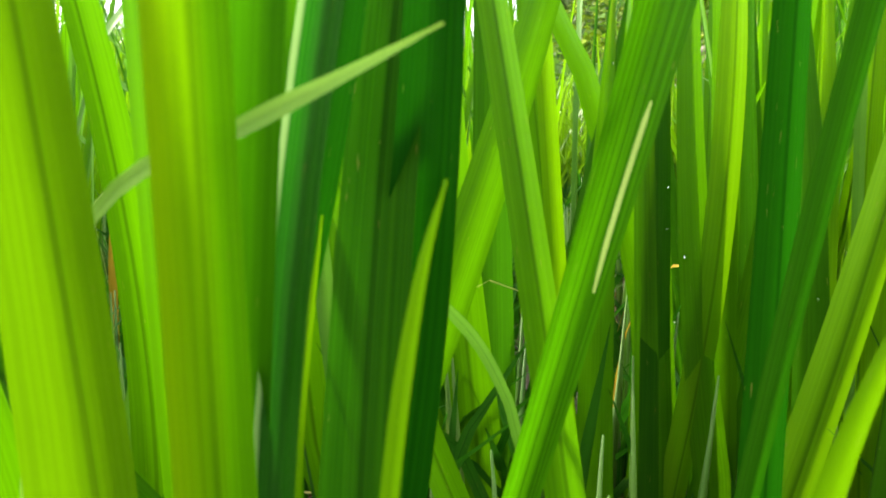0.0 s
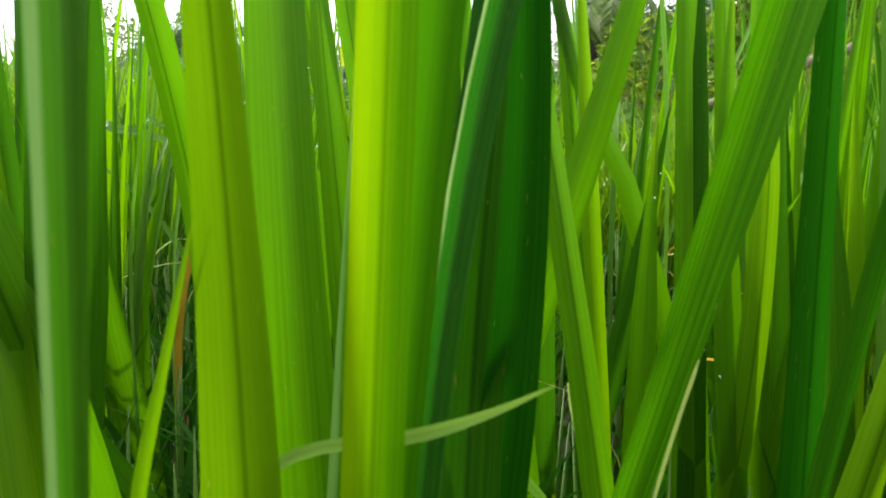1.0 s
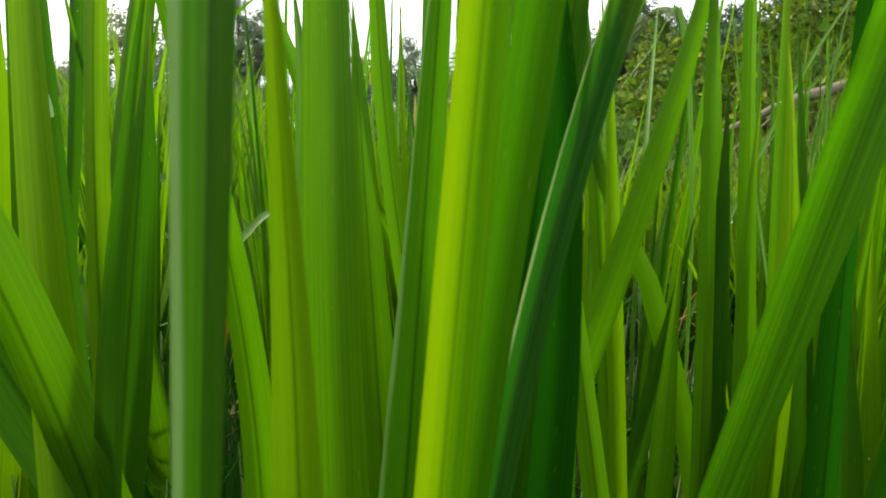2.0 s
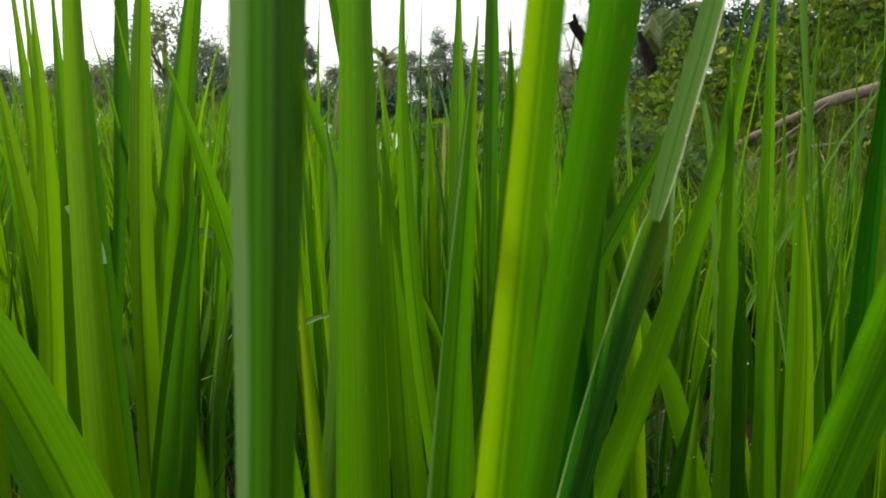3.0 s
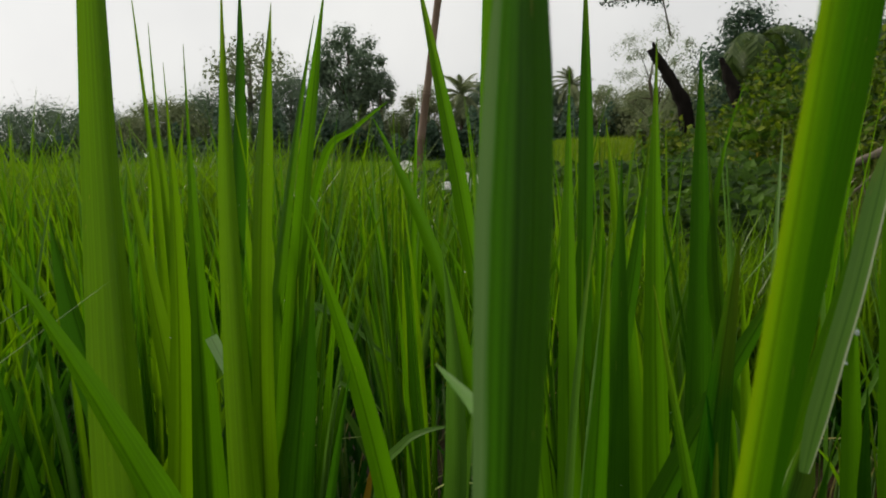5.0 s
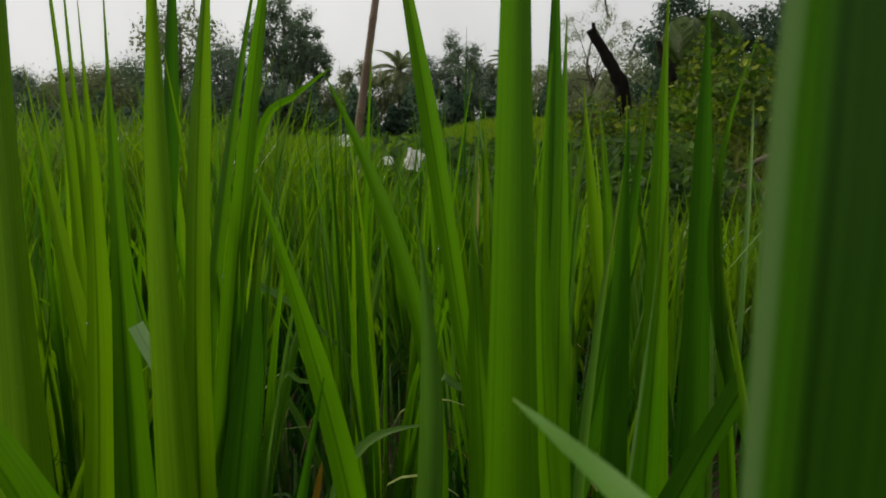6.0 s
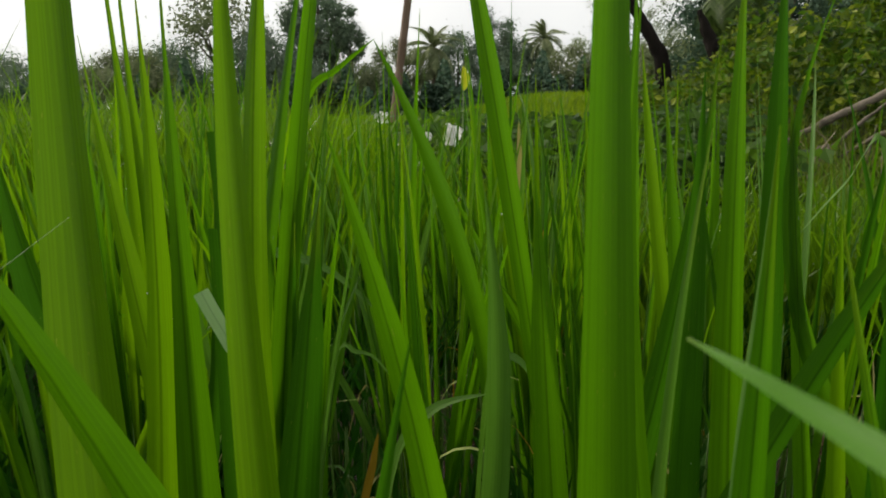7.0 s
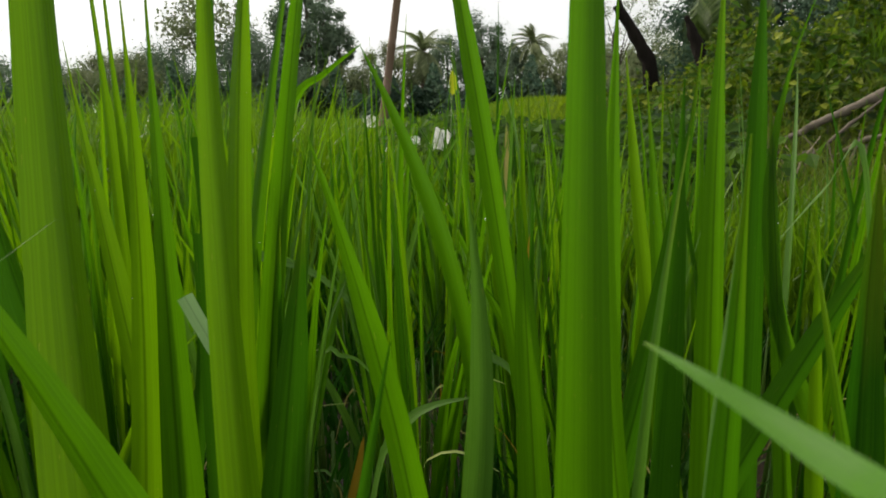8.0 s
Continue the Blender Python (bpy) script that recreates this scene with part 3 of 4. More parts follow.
leaf(-0.1344, 0.657, -0.014, -0.03, 0.08, 0.0075, -0.0027, 0.68, 0.15, 20, 0, DEEP)
leaf(-0.0697, 0.450, -0.089, -0.11, 0.0, 0.0051, -0.0250, 0.51, 0.14, 20, 0, FRESH)

leaf(-0.0474, 0.350, -0.045, 0.10, 0.0, 0.0070, -0.0255, 0.56, 0.14, 20, 0, FRESH)
leaf(-0.0755, 0.400, 0.157, -0.30, 0.0, 0.0065, -0.0319, 0.52, 0.14, 20, 0, DEEP)
leaf(-0.0043, 0.400, -0.363, 1.88, 0.0, 0.0048, -0.0211, 0.54, 0.14, 15, 0, FRESH, low=0.3)
leaf(-0.0323, 0.300, 0.427, 0.42, 0.0, 0.0058, -0.0185, 0.47, 0.12, 18, 0, DEEP, low=0.25)
leaf(0.0631, 0.350, -0.063, 0.10, 0.0, 0.0044, -0.0141, 0.545, 0.14, 20, 0, FRESH)
leaf(0.0119, 0.300, 0.264, -0.34, 0.0, 0.0060, -0.0307, 0.52, 0.12, 18, 0, FRESH)
leaf(0.0466, 0.350, -0.064, -0.16, 0.0, 0.0036, -0.0174, 0.46, 0.12, 18, 0, FRESH)
leaf(0.0711, 0.300, -0.071, -0.52, 0.0, 0.0058, -0.0036, 0.42, 0.12, 18, 0, BRIGHT)
leaf(0.0554, 0.300, -0.008, 0.33, 0.0, 0.0032, -0.0222, 0.40, 0.12, 18, 0, FRESH)

leaf(-0.4012, 0.380, -0.189, 0.12, 0.0, 0.0085, -0.0479, 0.53, 0.12, 18, 0, BRIGHT)
leaf(-0.0664, 0.330, -0.002, 0.0, 0.0, 0.0060, -0.0257, 0.50, 0.12, -18, 0, DEEP)
leaf(-0.0105, 0.400, -0.104, 0.0, 0.0, 0.0038, -0.0130, 0.50, 0.12, 18, 0, FRESH)
leaf(-0.1452, 0.300, -0.003, -0.76, 0.0, 0.0054, -0.0185, 0.45, 0.12, -25, 0, PALE)
leaf(-0.3162, 0.420, 0.105, 0.12, 0.0, 0.0079, -0.0193, 0.62, 0.12, -20, 0, FRESH)
leaf(-0.1331, 0.350, -0.071, 0.0, 0.0, 0.0066, -0.0314, 0.45, 0.12, 20, 0, FRESH)
# deeper green here paints in shade low among the left blades
leaf(-0.2550, 0.330, 0.125, 0.0, 0.0, 0.0080, -0.0483, 0.44, 0.12, 20, 0, DEEP)
leaf(-0.3129, 0.240, -0.450, 1.2, 0.0, 0.0100, -0.0415, 0.47, 0.10, -22, 0, DEEP)
leaf(-0.0259, 0.400, -0.018, -0.05, 0.0, 0.0080, -0.0239, 0.56, 0.12, 20, 0, DEEP)
leaf(-0.0804, 0.550, -0.146, 0.08, 0.0, 0.0059, -0.0215, 0.53, 0.12, 20, 0, BRIGHT)
leaf(-0.3178, 0.420, 0.139, 0.85, 0.0, 0.0070, -0.0324, 0.46, 0.12, 20, 0, FRESH)
leaf(0.0393, 0.300, -0.057, 0.0, 0.0, 0.0047, -0.0230, 0.48, 0.12, 20, 0, FRESH)
leaf(-0.1475, 0.160, 0.138, 0.51, 0.0, 0.0038, -0.0078, 0.43, 0.12, -20, 0, DEEP)
leaf(0.0705, 0.320, -0.047, 0.0, 0.0, 0.0054, -0.0025, 0.46, 0.12, -20, 0, FRESH)
leaf(-0.0015, 0.350, -0.070, 0.0, 0.0, 0.0043, -0.0023, 0.44, 0.12, 20, 0, BRIGHT)
leaf(0.0440, 0.300, -0.031, 0.0, 0.0, 0.0040, -0.0150, 0.40, 0.12, 20, 0, DEEP)

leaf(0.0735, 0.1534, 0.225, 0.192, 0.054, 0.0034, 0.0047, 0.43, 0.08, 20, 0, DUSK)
bent_leaf([(0.01, 0.18, 0.0), (0.004, 0.175, 0.15), (-0.0049, 0.17, 0.2014), (-0.0082, 0.168, 0.2138), (-0.0133, 0.165, 0.2253), (-0.0192, 0.16, 0.2348), (-0.0268, 0.155, 0.2448)], 0.0014, PALE, 10, (0.7, 0.2, 0.6), 0.2)
bent_leaf([(0.0004, 0.225, 0.2016), (-0.002, 0.225, 0.213), (-0.005, 0.225, 0.227), (-0.0073, 0.225, 0.2388)], 0.0009, STRAW, 5, (1, 0.1, 0), 0.2, 10, False, (0.0, 0.23))
leaf(-0.0569, 0.1659, 0.023, 0.003, 0.154, 0.0051, -0.028, 0.48, 0.10, 18, 0, PALE_EDGED)
# low blades that close the view under the leaning ones
lr = random.Random(19)
for k in range(17):
    fx, fy = lr.uniform(0.02, 0.24), lr.uniform(0.24, 0.55)
    leaf(fx, fy, lr.uniform(-0.16, 0.16), lr.uniform(-0.3, 0.3), 0.0, lr.uniform(0.0030, 0.0055), lr.uniform(-0.022, -0.008), lr.uniform(0.28, 0.38), 0.14, lr.choice((-22, 20)), 0, lr.choice((FRESH, DEEP, DEEP)), facing=lr.uniform(-30, 50))

# bright-leaf copies stand for sunlit green on the dim right side
for k in range(12):
    leaf(lr.uniform(0.09, 0.21), lr.uniform(0.21, 0.42), lr.uniform(-0.10, 0.14), lr.uniform(-0.3, 0.3), 0.0, lr.uniform(0.0032, 0.0055), lr.uniform(-0.020, -0.008), lr.uniform(0.32, 0.46), 0.14, lr.choice((-22, 20)), 0, lr.choice((FRESH, BRIGHT, BRIGHT)), facing=lr.uniform(-30, 50))

# withered blades in the gaps
wr = random.Random(83)
for k in range(92):
    fx, fy = wr.uniform(-0.55, 0.22), wr.uniform(0.38, 1.3)
    an, ln = wr.uniform(0, 6.28), wr.uniform(0.08, 0.2)
    h = wr.uniform(0.03, 0.2)
    dx, dy = math.cos(an) * ln, math.sin(an) * ln
    bent_leaf([(fx, fy, 0.0), (fx + dx * 0.15, fy + dy * 0.15, h * 0.7), (fx + dx * 0.55, fy + dy * 0.55, h), (fx + dx, fy + dy, max(0.02, h * wr.uniform(0.1, 0.9)))], wr.uniform(0.0005, 0.0019), wr.choice((DRY, DRY, ORANGE, PALE, SILVER, SILVER)), 12, (-dy, dx, 0.1), 0.5, 12)

for k in range(60):
    fx, fy = (wr.uniform(-0.52, -0.24), wr.uniform(0.55, 0.98)) if k < 44 else (wr.uniform(0.0, 0.14), wr.uniform(0.62, 1.0))
    an, ln, h = wr.uniform(0, 6.28), wr.uniform(0.06, 0.16), wr.uniform(0.05, 0.22)
    dx, dy = math.cos(an) * ln, math.sin(an) * ln
    bent_leaf([(fx, fy, 0.0), (fx + dx * 0.2, fy + dy * 0.2, h * 0.8), (fx + dx * 0.6, fy + dy * 0.6, h), (fx + dx, fy + dy, max(0.02, h * wr.uniform(0.3, 1.1)))], wr.uniform(0.0005, 0.0013), wr.choice((DRY, STRAW, SILVER, PALE)), 8, (-dy, dx, 0.1), 0.4, 10)

bent_leaf([(-0.380, 1.47, 0.0), (-0.379, 1.47, 0.25), (-0.377, 1.468, 0.38), (-0.379, 1.466, 0.468)], 0.0055, DRY, 14, (1, 0.2, 0), 0.25)

# drooping pieces
bent_leaf([(-0.66, 1.0, 0.0), (-0.65, 1.0, 0.3), (-0.604, 1.0, 0.499), (-0.55, 1.0, 0.545), (-0.491, 1.0, 0.586)], 0.0065, FRESH, 12, (0.6, 0.3, -0.6), 0.45)
bent_leaf([(0.06, 0.5, 0.0), (0.058, 0.5, 0.3), (0.042, 0.5, 0.461), (0.022, 0.5, 0.44), (-0.005, 0.5, 0.402)], 0.0022, PALE, 10, (0.4, 0.3, 0.7), 0.4)
bent_leaf([(-0.300, 0.42, 0.0), (-0.297, 0.42, 0.22), (-0.2807, 0.42, 0.326), (-0.2677, 0.42, 0.3307), (-0.2544, 0.42, 0.3279), (-0.240, 0.42, 0.312)], 0.0016, PALE, 10, (0.2, 0.3, 0.9), 0.4)
bent_leaf([(-0.225, 0.34, 0.0), (-0.222, 0.34, 0.20), (-0.210, 0.34, 0.300), (-0.1933, 0.34, 0.3284), (-0.1787, 0.34, 0.3388), (-0.1604, 0.34, 0.3445)], 0.0034, PALE, 12, (-0.3, 0.5, 0.8), 0.45)
bent_leaf([(-0.215, 0.50, 0.0), (-0.205, 0.50, 0.22), (-0.195, 0.50, 0.308), (-0.1835, 0.50, 0.3105), (-0.1718, 0.50, 0.3031), (-0.1654, 0.50, 0.2868)], 0.0030, PALE, 12, (0.4, 0.5, 0.7), 0.35)
bent_leaf([(-0.52, 0.70, 0.0), (-0.515, 0.70, 0.22), (-0.50, 0.70, 0.325), (-0.4801, 0.70, 0.3311), (-0.4208, 0.70, 0.3156), (-0.3299, 0.70, 0.2458)], 0.0055, PALE, 12, (0.3, 0.5, 0.8), 0.35)
bent_leaf([(-0.272, 0.284, 0.0), (-0.272, 0.282, 0.2), (-0.2715, 0.281, 0.37), (-0.2710, 0.28, 0.4323)], 0.0036, DEEP, 10, (1, 0.2, 0), 0.02, 18, True)
bent_leaf([(-0.2400, 0.246, 0.3840), (-0.2464, 0.249, 0.3925), (-0.2533, 0.250, 0.4020), (-0.2595, 0.251, 0.4110)], 0.0033, FLAG, 8, (0.6, 0.46, 0.46), 0.1, 10, True, (-0.262, 0.27))
bent_leaf([(-0.2285, 0.90, 0.0), (-0.2285, 0.90, 0.2), (-0.2297, 0.90, 0.316), (-0.226, 0.90, 0.345)], 0.0035, ORANGE, 10, (1, 0.1, 0), 0.5)
bent_leaf([(-0.290, 0.45, 0.0), (-0.283, 0.45, 0.17), (-0.2705, 0.45, 0.2385), (-0.266, 0.45, 0.262)], 0.0030, ORANGE, 10, (1, 0.1, 0), 0.4)
bent_leaf([(-0.05, 0.40, 0.0), (-0.054, 0.405, 0.23), (-0.0662, 0.41, 0.2718), (-0.0812, 0.41, 0.2949)], 0.0012, DRY, 10, (1, 0.1, 0.5), 0.4)
bent_leaf([(-0.0535, 0.0500, 0.4590), (-0.0566, 0.0540, 0.4578), (-0.0582, 0.0580, 0.4572), (-0.0634, 0.0660, 0.4578), (-0.0690, 0.0720, 0.4591), (-0.0741, 0.0780, 0.4599)],
          0.0016, SOFT, 10, side=(0.63, 0.44, 0.555), tip=0.55, foot=(-0.145, 0.10))
bent_leaf([(0.12, 0.27, 0.0), (0.10, 0.26, 0.35), (0.065, 0.235, 0.60), (0.042, 0.22, 0.56), (0.0407, 0.22, 0.5079), (0.051, 0.219, 0.416)], 0.0030, PALE, 15, (1, 0.2, 0), 0.45)

# ================= rice: plants of the paddy =================
def grown_plant(seed, count, height):
    """One free-standing rice plant: tillers that spread a little, blades that arch at their tips."""
    rr = random.Random(seed)
    e = new("rice_plant")
    e.empty_display_size = 0.05
    tagged(e, "green rice plant with upright blades standing in mud", "rice plant", group="rice plants in the paddy")
    for k in range(4):
        an = rr.uniform(0, 6.28)
        o = Vector((math.cos(an), math.sin(an), 0)) * rr.uniform(0.005, 0.02)
        v, f = tube([o + Vector((0, 0, -0.01)), o * 1.5 + Vector((0, 0, 0.08)), o * 2.2 + Vector((0, 0, 0.17))], [0.0035, 0.003, 0.0004], 5)
        mesh_object("stem", v, f, SHEATH, e)
    for k in range(count):
        az = rr.uniform(0, 6.28)
        out = Vector((math.cos(az), math.sin(az), 0))
        start = out * rr.uniform(0.004, 0.022) + Vector((0, 0, rr.uniform(0.0, 0.10)))
        length = height * rr.uniform(0.62, 1.08)
        lean = radians(abs(rr.gauss(3, 7)))
        curl = radians(rr.choice((3, 5, 8, 12, 20, 70)) * rr.uniform(0.5, 1.1))
        hw = rr.uniform(0.0032, 0.0060)
        n = 11
        pts, ws, sides = [], [], []
        pos, ang = start.copy(), lean
        spin = az + math.pi / 2 + rr.uniform(-1.2, 1.2)
        for i in range(n):
            u = i / (n - 1)
            pts.append(pos.copy())
            w = hw * (0.4 + 0.6 * min(1, u / 0.3)) * (1.0 if u < 0.45 else ((1 - u) / 0.55) ** 0.8)
            ws.append(max(w, 0.0002))
            a = spin + 0.8 * (u - 0.3) * rr.uniform(0.6, 1.0)
            sides.append(Vector((math.cos(a), math.sin(a), 0.05)))
            ang += curl / n * (0.2 + 1.9 * u * u)
            pos = pos + (out * math.sin(ang) + Vector((0, 0, math.cos(ang)))) * (length / (n - 1))
        roll = rr.random()
        mat = FRESH if roll < 0.42 else BRIGHT if roll < 0.64 else DEEP if roll < 0.88 else PALE
        ribbon("leaf", pts, ws, sides, radians(rr.uniform(12, 30)), mat, e, Vector((0, 0, 0)))
    return e


def stunted(x, y):
    """How much lower the rice stands beside the bank."""
    r, a = np.hypot(x, y), np.degrees(np.arctan2(x, y))
    return smooth(a, -13, -3) * smooth(r, 0.9, 1.9)


def tall(x, y):
    """How much higher the rice stands on the open side."""
    r, a = np.hypot(x, y), np.degrees(np.arctan2(x, y))
    return (1 - smooth(a, -30, -22)) * (1 - smooth(r, 3.5, 7))


def lowered(x, y):
    """How much lower the rice stands before the weeds."""
    r, a = np.hypot(x, y), np.degrees(np.arctan2(x, y))
    return 0.62 * smooth(a, -23, -18) * smooth(r, 1.4, 2.1) * (1 - smooth(r, 4.4, 5.2))


GAPS = ((-0.32, 1.03, 0.12), (0.10, 1.08, 0.16), (-0.41, 0.90, 0.09), (-0.10, 1.25, 0.12), (0.10, 0.80, 0.14),
        (-0.27, 0.69, 0.055), (-0.333, 0.914, 0.06), (-0.387, 1.107, 0.07), (-0.378, 0.652, 0.055), (-0.475, 0.861, 0.06), (-0.56, 1.04, 0.07), (0.077, 0.785, 0.08), (0.134, 1.08, 0.09))


def in_gap(x, y):
    """True where bare mud shows between the plants."""
    hit = np.zeros(np.shape(x), bool)
    for gx, gy, gr in GAPS:
        hit |= np.hypot(x - gx, y - gy) < gr
    return hit


kinds = [grown_plant(11 + i, 17, h) for i, h in enumerate((0.50, 0.46, 0.52, 0.44, 0.48, 0.40))]
spots = []
pr = random.Random(5)
step = 0.145
for iy in range(-10, 16):
    for ix in range(-20, 11):
        px = ix * step + (iy % 2) * step * 0.5 + pr.uniform(-0.035, 0.035)
        py = 0.30 + iy * step + pr.uniform(-0.035, 0.035)
        rad, az = math.hypot(px, py), math.degrees(math.atan2(px, py))
        if not 0.50 < rad < (1.75 if -62 < az < 34 else 0.95):
            continue
        if bank_mask(px, py) > 0.05 or float(stunted(px, py)) > 0.35 or in_gap(px, py):
            continue
        spots.append((rad, px, py))
# unseen rice closing in behind the camera's stand, added to shade front blades
for an in range(90, 270, 22):
    spots.append((0.3, math.sin(radians(an)) * (0.30 + 0.05 * (an % 3)) - 0.03, math.cos(radians(an)) * (0.30 + 0.05 * (an % 5)) - 0.03))
for px, py in ((0.14, 0.42), (0.22, 0.34), (0.26, 0.46), (0.12, 0.56)):
    spots.append((math.hypot(px, py), px, py))
spots.sort()
for i, (rad, px, py) in enumerate(spots):
    m = pose(px, py, 0, 0, 0, pr.uniform(0, 360))
    k = i % len(kinds)
    if i < len(kinds):
        kinds[k].matrix_basis = m
    else:
        copy_thing(kinds[k], m)


def blade_field(name, xs, ys, mat, h_mean, h_dev, hw, label, category, seed, lean=0.16, scale=None):
    """Many thin blades in one mesh: strips of four widths to a point."""
    g = np.random.default_rng(seed)
    n = len(xs)
    z0 = ground_z(xs, ys)
    h = np.clip(g.normal(h_mean, h_dev, n), h_mean * 0.45, h_mean * 1.3)
    if scale is not None:
        h = h * scale
    az = g.uniform(0, 2 * np.pi, n)
    ln = np.minimum(np.abs(g.normal(0, lean, n)), 2.2 * lean)
    cv = np.minimum(np.abs(g.normal(0, 0.28, n)), 0.45)
    fa = g.uniform(0, np.pi, n)
    w = hw * g.uniform(0.6, 1.3, n)
    t = np.array([0.0, 0.4, 0.75, 1.0])
    ww = np.array([0.8, 1.0, 0.7, 0.04])
    off = ln[:, None] * t + cv[:, None] * t ** 3
    cx = xs[:, None] + np.cos(az)[:, None] * off * h[:, None]
    cy = ys[:, None] + np.sin(az)[:, None] * off * h[:, None]
    cz = z0[:, None] + h[:, None] * (t - 0.18 * cv[:, None] * t ** 3)
    dx = np.cos(fa)[:, None] * w[:, None] * ww
    dy = np.sin(fa)[:, None] * w[:, None] * ww
    left = np.stack([cx - dx, cy - dy, cz], 2)
    right = np.stack([cx + dx, cy + dy, cz], 2)
    verts = np.stack([left, right], 2).reshape(-1, 3)
    uv = np.stack(np.broadcast_arrays(np.array([0.0, 1.0])[None, None, :], (h[:, None] * t)[:, :, None]), 3).reshape(-1, 2)
    base = (np.arange(n) * 8)[:, None]
    quad = np.array([[0, 1, 3, 2], [2, 3, 5, 4], [4, 5, 7, 6]]).ravel()
    faces = (base + quad).reshape(-1, 4)
    ob = mesh_object(name, verts.tolist(), faces.tolist(), mat, None, uv)
    return tagged(ob, label, category, kind="stuff")


def wedge(g, n, a0, a1, r0, r1, power=1.0):
    az = np.radians(g.uniform(a0, a1, n))
    rr = np.sqrt(g.uniform(0, 1, n) ** power * (r1 ** 2 - r0 ** 2) + r0 ** 2)
    return np.sin(az) * rr, np.cos(az) * rr


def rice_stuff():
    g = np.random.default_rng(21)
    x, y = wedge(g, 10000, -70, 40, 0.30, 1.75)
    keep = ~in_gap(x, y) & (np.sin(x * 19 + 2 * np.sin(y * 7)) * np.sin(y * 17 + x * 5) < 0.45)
    blade_field("rice_undergrowth", x[keep], y[keep], UNDER_SHADE, 0.15, 0.06, 0.0034, "short rice shoots close above the mud, coloured as dark as shade", "rice", 5, 0.35)
    x, y = wedge(g, 3000, -12, 38, 0.9, 1.75)
    keep = stunted(x, y) > 0.3
    blade_field("rice_field", x[keep], y[keep], FAR_RICE, 0.33, 0.05, 0.0034, "thin rice beside the bank", "rice", 6, 0.2)
    for r0, r1, n, hw, h in ((1.7, 3.2, 6600, 0.0052, 0.43), (3.2, 6.0, 17000, 0.0058, 0.40), (6.0, 16.0, 40000, 0.007, 0.38), (16.0, 44.0, 34000, 0.016, 0.36)):
        x, y = wedge(g, n, -66, 38, r0, r1)
        rad, ang = np.hypot(x, y), np.degrees(np.arctan2(x, y))
        weedy = (ang > -21) & (ang < 3) & (rad > 2.3) & (rad < 4.5) & (g.uniform(0, 1, n) < 0.9)
        keep = (bank_mask(x, y) < 0.12) & ~weedy
        # planted in clumps
        cell = 0.14 if r0 < 6 else 0.35
        qx, qy = np.round(x / cell) * cell, np.round(y / cell) * cell
        x, y = qx + (x - qx) * 0.42, qy + (y - qy) * 0.42
        blade_field("rice_field", x[keep], y[keep], FAR_RICE, h, 0.045, hw, "dense stand of bright green rice in the paddy", "rice", int(r0 * 10), 0.13, (1 - 0.5 * np.maximum(stunted(x[keep], y[keep]), lowered(x[keep], y[keep]))) * (1 + 0.20 * tall(x[keep], y[keep])))


def rice_round():
    """The stand goes on behind and beside the camera, unseen; near rings block light."""
    g = np.random.default_rng(23)
    for a0, a1, r0, r1, n, hw in ((72, 250, 0.52, 1.8, 7000, 0.0048), (36, 72, 1.1, 1.8, 1500, 0.0048), (250, 288, 0.52, 1.8, 4500, 0.0055), (36, 295, 1.8, 6.0, 48000, 0.008), (36, 295, 6.0, 20.0, 30000, 0.013)):
        x, y = wedge(g, n, a0, a1, r0, r1)
        keep = bank_mask(x, y) < 0.12
        blade_field("rice_field", x[keep], y[keep], FAR_RICE, 0.46, 0.06, hw, "dense stand of bright green rice in the paddy", "rice", 24 + int(r0 * 10) + a0, 0.10)


rice_stuff()
rice_round()


# ================= the bank =================
def leaf_cloud(name, centers, normals, size, mat, parent, seed, aspect=0.55, tilt=0.7):
    """Pointed leaves, each a bent pair of faces, scattered at centers."""
    g = np.random.default_rng(seed)
    n = len(centers)
    d = normals + g.normal(0, tilt, (n, 3))
    d /= np.linalg.norm(d, axis=1)[:, None] + 1e-9
    ref = g.normal(0, 1, (n, 3))
    u = np.cross(d, ref)
    u /= np.linalg.norm(u, axis=1)[:, None] + 1e-9
    v = np.cross(d, u)
    s = (size * g.uniform(0.6, 1.4, n))[:, None]
    tipv = centers + u * s
    tail = centers - u * s * 0.8
    a = centers + v * s * aspect + d * s * 0.18
    b = centers - v * s * aspect + d * s * 0.18
    verts = np.stack([tail, a, tipv, b], 1).reshape(-1, 3)
    i = (np.arange(n) * 4)[:, None]
    faces = np.concatenate([i + np.array([0, 1, 2]), i + np.array([0, 2, 3])])
    return mesh_object(name, verts.tolist(), faces.tolist(), mat, parent, None, False)


